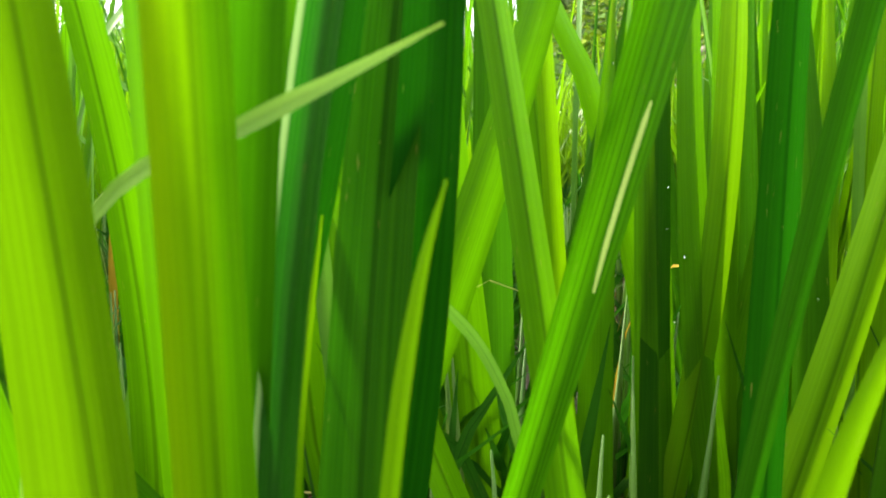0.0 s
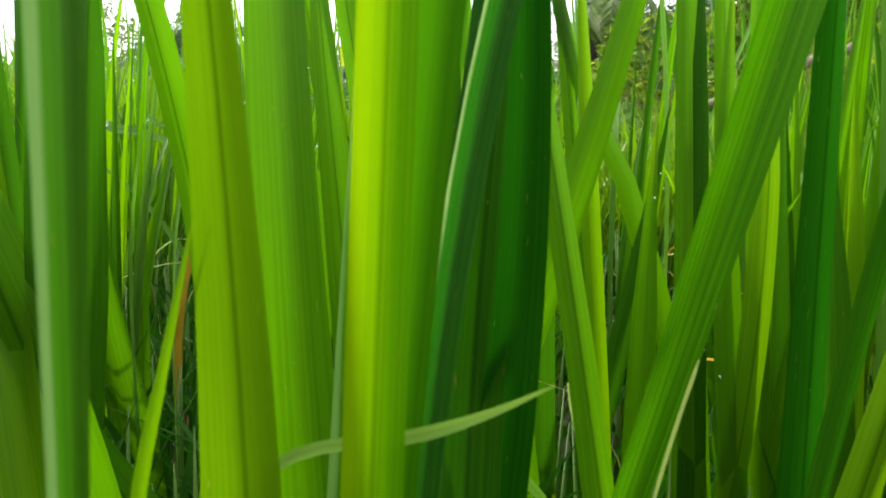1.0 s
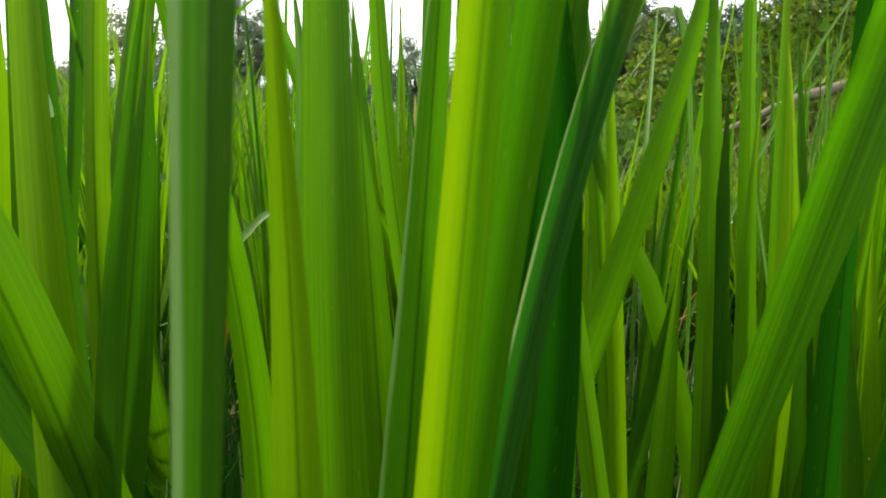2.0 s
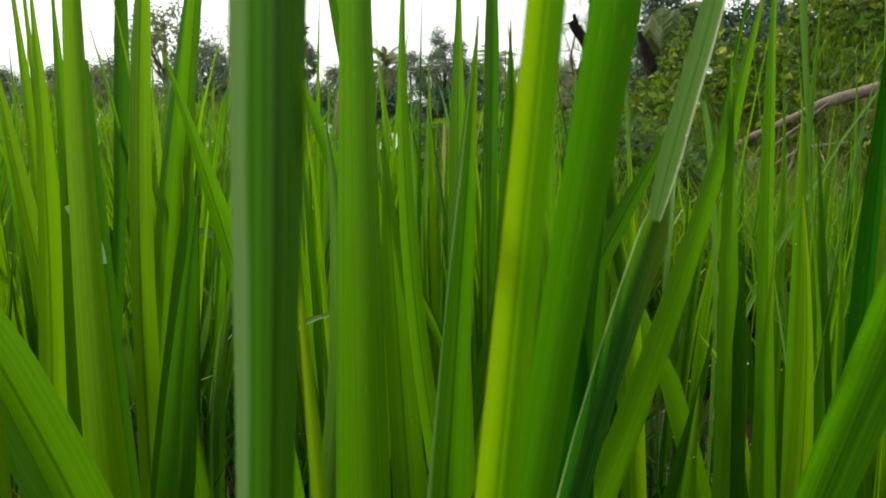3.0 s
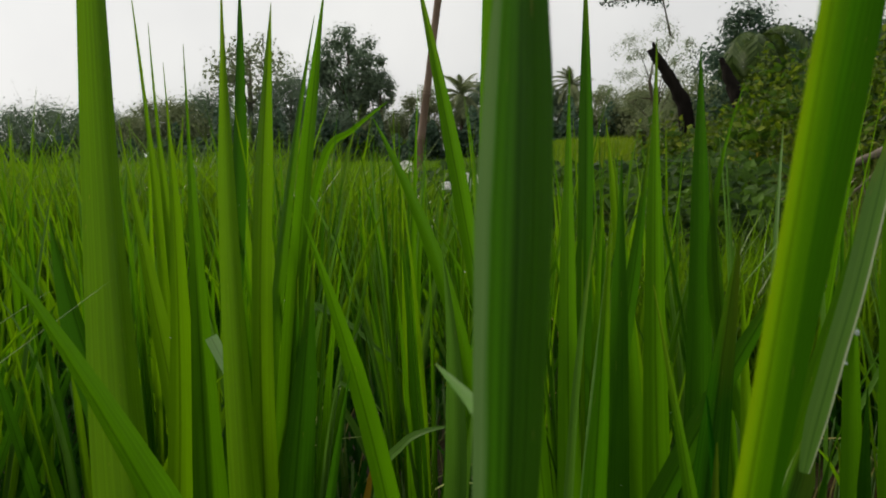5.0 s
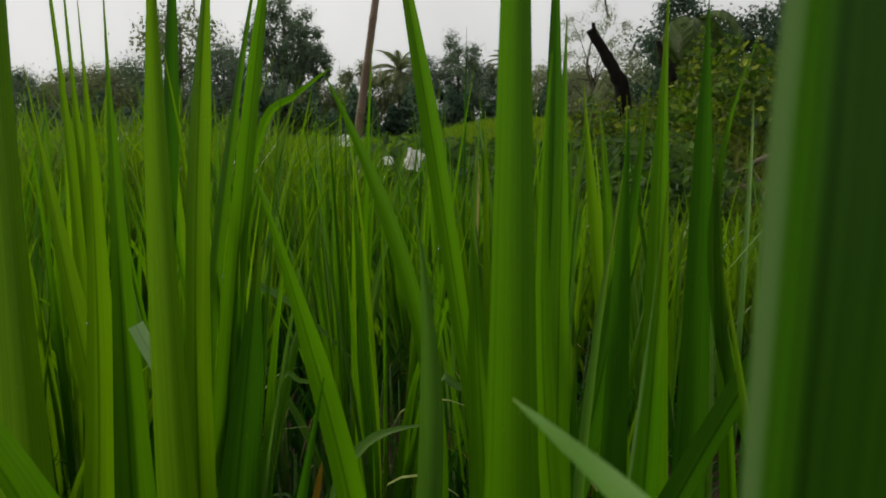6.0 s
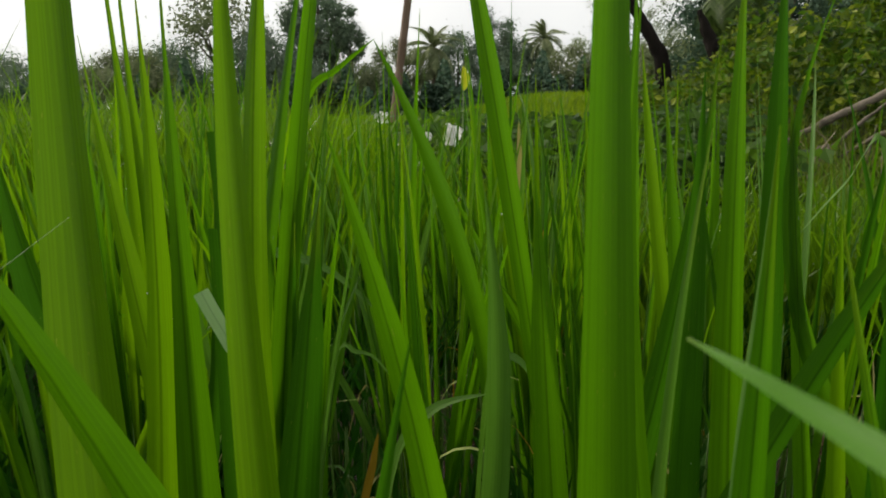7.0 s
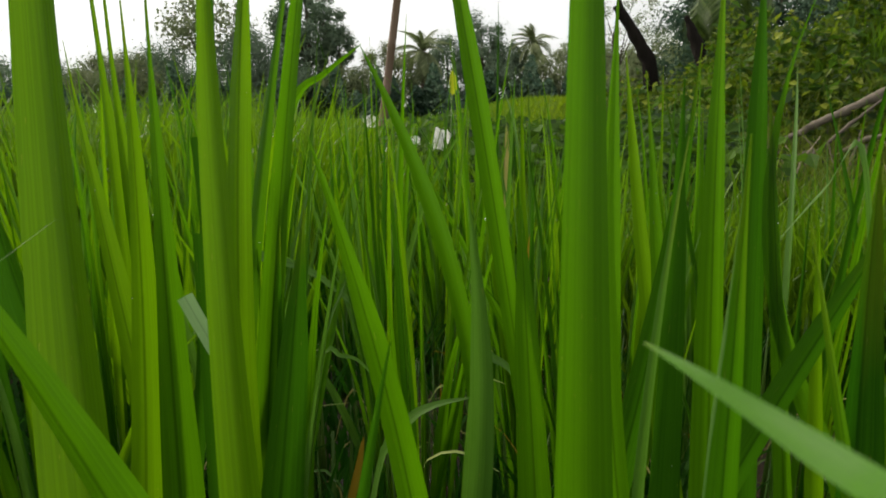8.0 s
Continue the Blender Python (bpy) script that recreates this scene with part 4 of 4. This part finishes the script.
def bank_cover():
    g = np.random.default_rng(31)
    x, y = wedge(g, 110000, -11, 30, 3.7, 11.0)
    lump = np.sin(x * 3.1) * np.sin(y * 2.7 + 1) + 0.6 * np.sin(x * 7.3 + 2) * np.sin(y * 6.1) + 0.55 * np.sin(x * 17 + 3 * np.sin(y * 5)) * np.sin(y * 13 + 1)
    rad, ang = np.hypot(x, y), np.degrees(np.arctan2(x, y))
    bare = (ang > 4) & (rad < 4.9) & (g.uniform(0, 1, len(x)) < 0.3)
    keep = (bank_mask(x, y) > 0.10) & (g.uniform(-1.6, 1.6, len(x)) < lump + 0.7) & ~bare
    x, y, lump = x[keep], y[keep], lump[keep]
    z = ground_z(x, y) + np.clip(0.15 + 0.28 * lump, 0.0, 0.55) * g.uniform(0.1, 1.2, len(x))
    c = np.stack([x, y, z], 1)
    nr = np.tile(np.array([[-0.1, -0.5, 0.85]]), (len(x), 1))
    ob = leaf_cloud("creeper", c, nr, 0.027, CREEPER, None, 32)
    tagged(ob, "tangle of green creeper leaves covering the bank", "creeper", kind="stuff")
    pick = g.uniform(0, 1, len(x)) < 0.16
    ob = leaf_cloud("creeper", c[pick] + np.array([0, -0.02, 0.02]), nr[pick], 0.052, WEED_LEAF, None, 38)
    tagged(ob, "broad dark green creeper leaves on the bank", "creeper", kind="stuff")
    lit_top = (lump > 0.25) & (g.uniform(0, 1, len(x)) < 0.075)
    ob = leaf_cloud("creeper", c[lit_top] + np.array([0, -0.03, 0.05]), nr[lit_top], 0.034, LIT_CREEPER, None, 39)
    tagged(ob, "yellow-green creeper leaves on top of the tangle, coloured as sunlit", "creeper", kind="stuff")
    x, y = wedge(g, 42000, 30, 84, 3.7, 11.0)
    keep = (bank_mask(x, y) > 0.10)
    x, y = x[keep], y[keep]
    c = np.stack([x, y, ground_z(x, y) + 0.25 * g.uniform(0, 1, len(x))], 1)
    ob = leaf_cloud("creeper", c, np.tile(np.array([[-0.4, -0.3, 0.85]]), (len(x), 1)), 0.045, CREEPER, None, 36)
    tagged(ob, "tangle of green creeper leaves covering the bank", "creeper", kind="stuff")
    x, y = wedge(g, 46, -0.5, 3.2, 4.5, 4.9)
    c = np.stack([x, y, ground_z(x, y) + g.uniform(0.05, 0.25, len(x))], 1)
    ob = leaf_cloud("yellowed_leaves", c, np.tile(np.array([[0, -0.7, 0.7]]), (len(x), 1)), 0.026, YELLOWED, None, 33)
    tagged(ob, "yellowed creeper leaves on the bank", "leaves", kind="stuff")
    x, y = wedge(g, 3600, -10, 32, 3.2, 4.9)
    blade_field("bank_grass", x, y, BANK_GRASS, 0.27, 0.09, 0.0035, "dull green and straw-coloured grass at the foot of the bank", "grass", 34, 0.28)
    x, y = wedge(g, 9000, -4, 30, 4.9, 9.5)
    blade_field("bank_grass", x, y, FAR_RICE, 0.20, 0.07, 0.005, "green grass growing through the creeper on the bank", "grass", 37, 0.3)
    x, y = wedge(g, 17000, -16, -5.5, 6.0, 20.0)
    keep = bank_mask(x, y) < 0.9
    blade_field("terrace_grass", x[keep], y[keep], TERRACE, 0.30, 0.09, 0.010, "green grass on the raised terrace behind the paddy", "grass", 35, 0.2)


bank_cover()


def polar(az, r, z=None):
    x, y = math.sin(radians(az)) * r, math.cos(radians(az)) * r
    return Vector((x, y, float(ground_z(x, y)) if z is None else z))


def wood(name, pts, radii, mat, label, category, sides=9, knots=0.12, seed=1):
    rr = random.Random(seed)
    fine, rad = [], []
    for i in range(len(pts) - 1):
        for k in range(6):
            f = k / 6
            p = Vector(pts[i]).lerp(Vector(pts[i + 1]), f)
            q = radii[i] * (1 - f) + radii[i + 1] * f
            fine.append(p + Vector((rr.uniform(-1, 1), rr.uniform(-1, 1), rr.uniform(-1, 1))) * q * knots)
            rad.append(q * rr.uniform(1 - knots, 1 + knots))
    fine.append(Vector(pts[-1]))
    rad.append(radii[-1])
    v, f = tube(fine, rad, sides)
    ob = mesh_object(name, v, f, mat)
    return tagged(ob, label, category) if label else ob


# dead trunks leaning on the crest of the bank
trunk = wood("dead_trunk", [polar(-1.3, 7.75) + Vector((0, 0, -0.1)), polar(-2.0, 7.7, 1.0), polar(-3.2, 7.66, 1.28), polar(-4.5, 7.65, 1.54)], [0.085, 0.072, 0.058, 0.042], CHARRED, "blackened broken dead tree trunk leaning on the bank", "dead tree", seed=3)
stub = wood("broken_end", [polar(-4.1, 7.65, 1.47), polar(-4.3, 7.6, 1.60)], [0.04, 0.012], CHARRED, "", "", seed=4)
stub.parent = trunk
wood("dead_trunk", [polar(2.2, 7.6) + Vector((0, 0, -0.1)), polar(1.6, 7.6, 1.05), polar(0.9, 7.6, 1.25), polar(0.4, 7.6, 1.42)], [0.085, 0.07, 0.055, 0.02], CHARRED, "dark dead tree trunk standing askew on the bank", "dead tree", seed=5)
wood("fallen_branch", [polar(5.6, 4.24, 0.30), polar(7.2, 4.25, 0.37), polar(9.6, 4.28, 0.47), polar(12.9, 4.30, 0.60), polar(19, 4.4, 0.76)], [0.008, 0.015, 0.021, 0.026, 0.030], BRANCH, "bare brown branch lying across the bank", "branch", seed=6, knots=0.22)
wood("fallen_branch", [polar(2.4, 4.1, 0.16), polar(5.0, 4.12, 0.22), polar(7.0, 4.15, 0.24), polar(9.0, 4.2, 0.31)], [0.010, 0.020, 0.024, 0.018], BRANCH, "bare brown branch lying at the foot of the bank", "branch", seed=7, knots=0.25)
wood("fallen_branch", [polar(7.4, 4.05, 0.06), polar(8.6, 4.1, 0.28), polar(11.0, 4.15, 0.45), polar(13.5, 4.2, 0.62)], [0.006, 0.008, 0.008, 0.004], BRANCH, "thin dry branch propped on the bank", "branch", seed=8, knots=0.25)
wood("fallen_branch", [polar(9.5, 4.1, 0.26), polar(12.0, 4.12, 0.38), polar(16.0, 4.2, 0.42)], [0.005, 0.010, 0.013], BRANCH, "crooked dry branch on the bank", "branch", seed=18, knots=0.3)
wood("fallen_branch", [polar(10.0, 4.0, 0.05), polar(11.2, 4.05, 0.26), polar(11.6, 4.08, 0.42)], [0.006, 0.005, 0.002], BRANCH, "thin upright twig at the foot of the bank", "branch", seed=19, knots=0.25)
tw = random.Random(83)
for k in range(16):
    a0, r0, turn, rise = tw.uniform(3.5, 14.5), tw.uniform(3.75, 4.2), tw.uniform(-2.6, 2.6), tw.uniform(0.08, 0.34)
    p0 = polar(a0, r0)
    z0 = p0.z + tw.uniform(0.02, 0.12)
    wood("twig", [Vector((p0.x, p0.y, p0.z - 0.01)), polar(a0 + turn * 0.5, r0, z0 + rise * 0.6), polar(a0 + turn, r0 + 0.05, z0 + rise)], [0.0045, 0.0035, 0.0012], BRANCH if k % 3 else STICK,
         "thin dry twig sticking out at the foot of the bank", "twig", 6, 0.3, 90 + k)
wood("log", [polar(-10.5, 4.0, 0.24), polar(-7.0, 4.1, 0.25)], [0.035, 0.04], BRANCH, "short brown log at the edge of the paddy", "log", seed=9)


# ================= pole, plastic, weeds =================
def bamboo_pole():
    e = new("bamboo_pole")
    foot, head = Vector((-1.56, 3.62, -0.1)), Vector((-1.36, 3.72, 1.55))
    e.location = (foot.x, foot.y, 0)
    org = Vector(e.location)
    n = 7
    for i in range(n):
        a, b = foot.lerp(head, i / n), foot.lerp(head, (i + 1) / n)
        r0 = 0.024 - 0.0009 * i
        v, f = tube([a - org, a.lerp(b, 0.04) - org, a.lerp(b, 0.5) - org, a.lerp(b, 0.96) - org, b - org], [r0 * 1.15, r0, r0 * 0.97, r0 * 0.97, r0 * 1.12], 10)
        mesh_object("segment", v, f, BAMBOO, e)
    return tagged(e, "weathered brown bamboo pole stuck upright in the paddy", "pole")


bamboo_pole()


def crumpled_sheet(name, center, size, label, seed):
    g = np.random.default_rng(seed)
    n = 14
    verts, faces = [], []
    for i in range(n):
        for j in range(n):
            u, v = i / (n - 1) - 0.5, j / (n - 1) - 0.5
            w = 0.9 - 0.5 * abs(u)
            p = Vector((u * size, 0.35 * size * math.sin(u * 7 + v * 5 + seed) * 0.4, v * size * w))
            p += Vector(g.normal(0, 0.03, 3)) * size
            p.y += 0.25 * size * abs(v) + 0.12 * size * math.sin(13 * v + 9 * u)
            verts.append(p)
    for i in range(n - 1):
        for j in range(n - 1):
            a = i * n + j
            faces.append((a, a + 1, a + n + 1, a + n))
    ob = mesh_object(name, verts, faces, PLASTIC)
    ob.location = center
    return tagged(ob, label, "litter")


bag = crumpled_sheet("plastic_scrap", (-0.79, 2.37, 0.405), 0.075, "crumpled white plastic scrap caught on the weeds", 3)
bag.rotation_euler = (0.2, radians(24), 0.4)
bag.scale = (0.75, 1.0, 1.15)
crumpled_sheet("plastic_scrap", (-0.865, 2.33, 0.405), 0.034, "small pale plastic scrap among the weeds", 5)
crumpled_sheet("rag", (-1.535, 3.58, 0.455), 0.07, "pale rag tied round the bamboo pole", 8)


def weed(x, y, h, seed, count=46, mat=None):
    g = np.random.default_rng(seed)
    e = new("weed")
    e.location = (x, y, float(ground_z(x, y)))
    tagged(e, "dark green broad-leaved weed among the rice", "weed", group="broad-leaved weeds")
    v, f = tube([Vector((0, 0, -0.02)), Vector((0.02, 0, h * 0.5)), Vector((0.0, 0.02, h * 0.95))], [0.006, 0.005, 0.003], 6)
    mesh_object("stem", v, f, SHEATH, e)
    c = np.stack([g.normal(0, 0.11, count), g.normal(0, 0.09, count), g.uniform(0.25, 1.05, count) * h], 1)
    leaf_cloud("foliage", c, np.tile(np.array([[0, -0.4, 0.9]]), (count, 1)), 0.034, mat or WEED_LEAF, e, seed + 1, 0.6, 0.5)
    return e


for i in range(54):
    az = -21.5 + (i % 18) * 1.45 + pr.uniform(-0.6, 0.6)
    r = (2.9, 3.5, 4.1)[i // 18] + pr.uniform(-0.3, 0.3)
    q = polar(az, r)
    weed(q.x, q.y, pr.uniform(0.34, 0.47), 100 + i, 120)


def lime_weed():
    """A thin upright weed with one large yellowing leaf at its top."""
    e = new("weed")
    e.location = (-0.80, 2.50, 0)
    tagged(e, "thin weed with one bright yellow-green leaf at its top", "weed", group="broad-leaved weeds")
    v, f = tube([Vector((0, 0, -0.01)), Vector((0.008, 0, 0.3)), Vector((0.012, 0, 0.56))], [0.004, 0.003, 0.0015], 6)
    mesh_object("stem", v, f, SHEATH, e)
    pts = [Vector((0.012 + 0.006 * math.sin(u * 3), -0.012 * u * u, 0.555 + 0.085 * u)) for u in (0, 0.12, 0.3, 0.5, 0.7, 0.88, 1)]
    ribbon("leaf", pts, [0.002, 0.009, 0.015, 0.016, 0.012, 0.006, 0.0005], [Vector((1, 0.15, 0.1))] * 7, radians(22), LIME, e, Vector((0, 0, 0)))
    return e


lime_weed()


# ================= trees =================
def tree(az, r, height, width, base=0.35, leaves=4200, size=0.095, clusters=64, mat=None, label="dark leafy tree at the far edge of the field", seed=1, trunk_r=None, squash=1.0, gap=0.30, aspect=0.6, thick=1.7, spread=0.13):
    g = np.random.default_rng(seed)
    rr = random.Random(seed)
    foot = polar(az, r)
    e = new("tree")
    e.location = foot
    tagged(e, label, "tree", group="trees round the field")
    tr = trunk_r or height * 0.022
    v, f = tube([Vector((0, 0, -0.3)), Vector((rr.uniform(-.1, .1), 0, height * 0.25)), Vector((rr.uniform(-.2, .2), 0, height * 0.55)), Vector((0, 0, height * 0.85))], [tr * 1.3, tr, tr * 0.7, tr * 0.25], 9)
    mesh_object("trunk", v, f, BARK, e)
    zc, rz = height * (base + (1 - base) / 2), height * (1 - base) / 2
    cl = []
    while len(cl) < clusters:
        p = g.uniform(-1, 1, 3)
        if np.linalg.norm(p) > 1 or np.linalg.norm(p) < gap:
            continue
        k = 1 - 0.35 * max(p[2], 0) * squash
        cl.append((p[0] * width / 2 * k, p[1] * width / 2 * k, zc + p[2] * rz))
    cl = np.array(cl)
    # limbs run out to some of the clumps
    for q in cl[:9]:
        z0 = height * rr.uniform(0.25, 0.5)
        a, b = Vector((0, 0, z0)), Vector(q)
        v, f = tube([a, a.lerp(b, 0.5) + Vector((0, 0, height * 0.03)), b], [tr * 0.45, tr * 0.25, tr * 0.08], 6)
        mesh_object("limb", v, f, BARK, e)
    rad = width * spread
    per = int(leaves * thick) // clusters
    c = (cl[:, None, :] + g.normal(0, 0.5, (clusters, per, 3)) * rad * g.uniform(0.6, 1.3, (clusters, 1, 1))).reshape(-1, 3)
    out = (c - np.repeat(cl, per, 0)) / rad + 0.5 * (c - np.array([0, 0, zc])) / (width / 2) + np.array([0, 0, 0.35])
    leaf_cloud("crown", c, out, size, mat or TREE_LEAF, e, seed + 1, aspect, 0.45)
    return e


def palm(az, r, height, length, seed, fronds=15, trunk_r=0.14, label="tall coconut palm at the far edge of the field", droop=1.0, mat=None):
    rr = random.Random(seed)
    foot = polar(az, r)
    e = new("palm")
    e.location = foot
    tagged(e, label, "palm", group="palms round the field")
    top = Vector((rr.uniform(-.2, .2), 0, height))
    v, f = tube([Vector((0, 0, -0.3)), Vector((0.1, 0, height * 0.5)), top], [trunk_r * 1.3, trunk_r, trunk_r * 0.8], 9)
    mesh_object("trunk", v, f, BARK, e)
    for k in range(fronds):
        a = 6.283 * k / fronds + rr.uniform(-0.2, 0.2)
        out = Vector((math.cos(a), math.sin(a), 0))
        up = rr.uniform(-0.7, 1.0) if droop > 1 else rr.uniform(-0.75, 1.4)
        verts, faces = [], []
        pos, ang = top.copy(), up
        n = 12
        side = Vector((-out.y, out.x, 0))
        for i in range(n):
            d = out * math.cos(ang) + Vector((0, 0, math.sin(ang)))
            for sgn in (-1, 1):
                for h in (0, 0.33, 0.66):
                    q = pos + d * length / n * h
                    ln = length * 0.24 * math.sin(math.pi * min(1, (i + h + 1.5) / (n + 1.5)))
                    tipq = q + side * sgn * ln * 0.75 + d * ln * 0.45 + Vector((0, 0, -ln * 0.4))
                    b = len(verts)
                    verts += [q, q + d * length / n * 0.40, tipq]
                    faces.append((b, b + 1, b + 2))
            b = len(verts)
            q2 = pos + d * length / n
            th = Vector((0, 0, length * 0.008))
            verts += [pos - th, q2 - th, q2 + th, pos + th]
            faces.append((b, b + 1, b + 2, b + 3))
            pos = q2
            ang -= droop * rr.uniform(0.10, 0.24)
        mesh_object("frond", verts, faces, mat or PALM_LEAF, e, None, False)
    return e


# far edge of the paddy, from the open side round to the bank
tree(-26.75, 56, 10.0, 5.4, 0.42, 7200, 0.11, 84, None, "large round-crowned dark tree at the far edge of the field", 1, gap=0.45, spread=0.105)
tree(-24.5, 57, 7.1, 3.6, 0.15, 8550, 0.085, 60, None, "dark leafy tree beside a larger one", 2)
tree(-34.0, 58, 9.3, 7.4, 0.42, 1500, 0.15, 44, TREE_LEAF_OLIVE, "tall thin-crowned tree with open branches against the sky", 3)
tree(-31.0, 55, 6.2, 8.0, 0.05, 11700, 0.085, 90, None, seed=4)
tree(-36.8, 57, 5.2, 7.0, 0.05, 10350, 0.085, 75, None, seed=5)
tree(-40.0, 54, 4.4, 6.4, 0.05, 10350, 0.085, 75, TREE_LEAF_OLIVE, seed=6)
tree(-44.0, 58, 4.2, 6.0, 0.10, 8550, 0.085, 69, None, seed=7)
tree(-48.0, 56, 4.1, 7.0, 0.08, 10350, 0.085, 84, None, seed=8)
tree(-53.5, 57, 4.5, 7.0, 0.08, 8550, 0.085, 75, None, seed=9)
tree(-28.5, 54, 4.6, 6.0, 0.02, 9450, 0.085, 75, None, seed=10)
tree(-24.0, 53, 3.8, 6.0, 0.02, 8550, 0.085, 75, TREE_LEAF_OLIVE, seed=11)
tree(-20.8, 58, 6.1, 5.0, 0.05, 8550, 0.085, 69, TREE_LEAF_OLIVE, seed=12)
tree(-16.4, 60, 6.2, 5.4, 0.05, 8550, 0.085, 69, None, seed=13)
tree(-13.8, 60, 8.1, 4.6, 0.20, 8550, 0.085, 63, None, "upright dark tree behind the terrace", 14)
tree(-11.4, 58, 5.3, 5.0, 0.05, 8550, 0.085, 69, None, seed=15)
tree(-7.2, 52, 4.3, 6.0, 0.05, 8550, 0.085, 75, TREE_LEAF_OLIVE, seed=16)
tree(-4.0, 48, 4.2, 5.4, 0.05, 8550, 0.085, 75, TREE_LEAF_OLIVE, seed=17)
tree(0.0, 44, 4.0, 6.0, 0.05, 8550, 0.085, 75, TREE_LEAF_OLIVE, seed=18)
# far palms take the same haze-lightened leaf colour
palm(-9.9, 56, 5.2, 2.0, 41, 30, 0.12, droop=0.75, mat=TREE_LEAF_OLIVE)
palm(-18.3, 54, 4.9, 2.5, 42, 32, 0.16, droop=0.75, mat=TREE_LEAF_OLIVE)

def far_woods():
    g = np.random.default_rng(61)
    n = 76000
    az = g.uniform(-60, 3, n)
    r = 50 + 2.5 * np.sin(az * 0.9) + g.normal(0, 1.2, n)
    x, y = np.sin(np.radians(az)) * r, np.cos(np.radians(az)) * r
    top = (2.3 + 0.9 * np.sin(az * 1.7) + 0.6 * np.sin(az * 4.3 + 1)) * (1 - 0.35 * smooth(-az, 36, 42))
    z = ground_z(x, y) + g.uniform(0, 1, n) ** 0.7 * top
    ob = leaf_cloud("far_bushes", np.stack([x, y, z], 1), np.tile(np.array([[0, -0.4, 0.7]]), (n, 1)), 0.17, TREE_LEAF_DEEP, None, 62, 0.6, 0.7)
    tagged(ob, "dark bushes along the far edge of the paddy", "bushes", kind="stuff")


far_woods()

# trees that stand behind the bank
tree(2.4, 25, 4.3, 3.5, 0.05, 8320, 0.06, 80, TREE_LEAF_DEEP, "dense dark tree behind the bank", 21)
tree(7.0, 24, 3.5, 3.2, 0.05, 8320, 0.06, 80, TREE_LEAF_DEEP, "dense dark tree behind the bank", 22)
tree(9.2, 25, 3.7, 1.7, 0.30, 4320, 0.05, 50, TREE_LEAF_DEEP, "upright dark tree behind the bank", 27)
tree(13.0, 22, 3.3, 3.8, 0.05, 8320, 0.06, 80, TREE_LEAF_DEEP, "dense dark tree behind the bank", 23)
tree(18.5, 21, 3.5, 4.6, 0.05, 8320, 0.06, 70, TREE_LEAF_DEEP, "dense dark tree behind the bank", 24)
tree(25.0, 20, 3.6, 5.2, 0.05, 8320, 0.06, 70, TREE_LEAF_DEEP, "dense dark tree behind the bank", 25)
feathery = tree(-3.9, 13, 2.4, 2.0, 0.22, 5200, 0.019, 80, FEATHER, "slender feathery-leaved tree on the terrace", 26, 0.03, 0.5, 0.2, 0.3, 1.6, 0.065)


def bough():
    """The dark topmost twig of the feathery tree."""
    org = Vector(feathery.location)
    pts = [polar(-3.0, 13, 2.45) - org, polar(-3.6, 12.9, 3.02) - org, polar(-5.6, 12.8, 3.06) - org, polar(-8.0, 12.7, 2.98) - org]
    v, f = tube(pts, [0.02, 0.014, 0.010, 0.004], 6)
    mesh_object("bough", v, f, BARK, feathery)
    g = np.random.default_rng(71)
    t = g.uniform(0.9, 3.0, 260)
    c = np.array([list(pts[int(q)].lerp(pts[min(int(q) + 1, 3)], q - int(q))) for q in t]) + g.normal(0, 0.05, (260, 3))
    leaf_cloud("bough_leaves", c, np.tile(np.array([[0, -0.3, 0.6]]), (260, 1)), 0.04, TREE_LEAF_DEEP, feathery, 72, 0.4, 0.8)


bough()
palm(4.2, 8.2, 0.95, 0.9, 43, 17, 0.06, "stout palm with hanging fronds on the bank", 1.7)
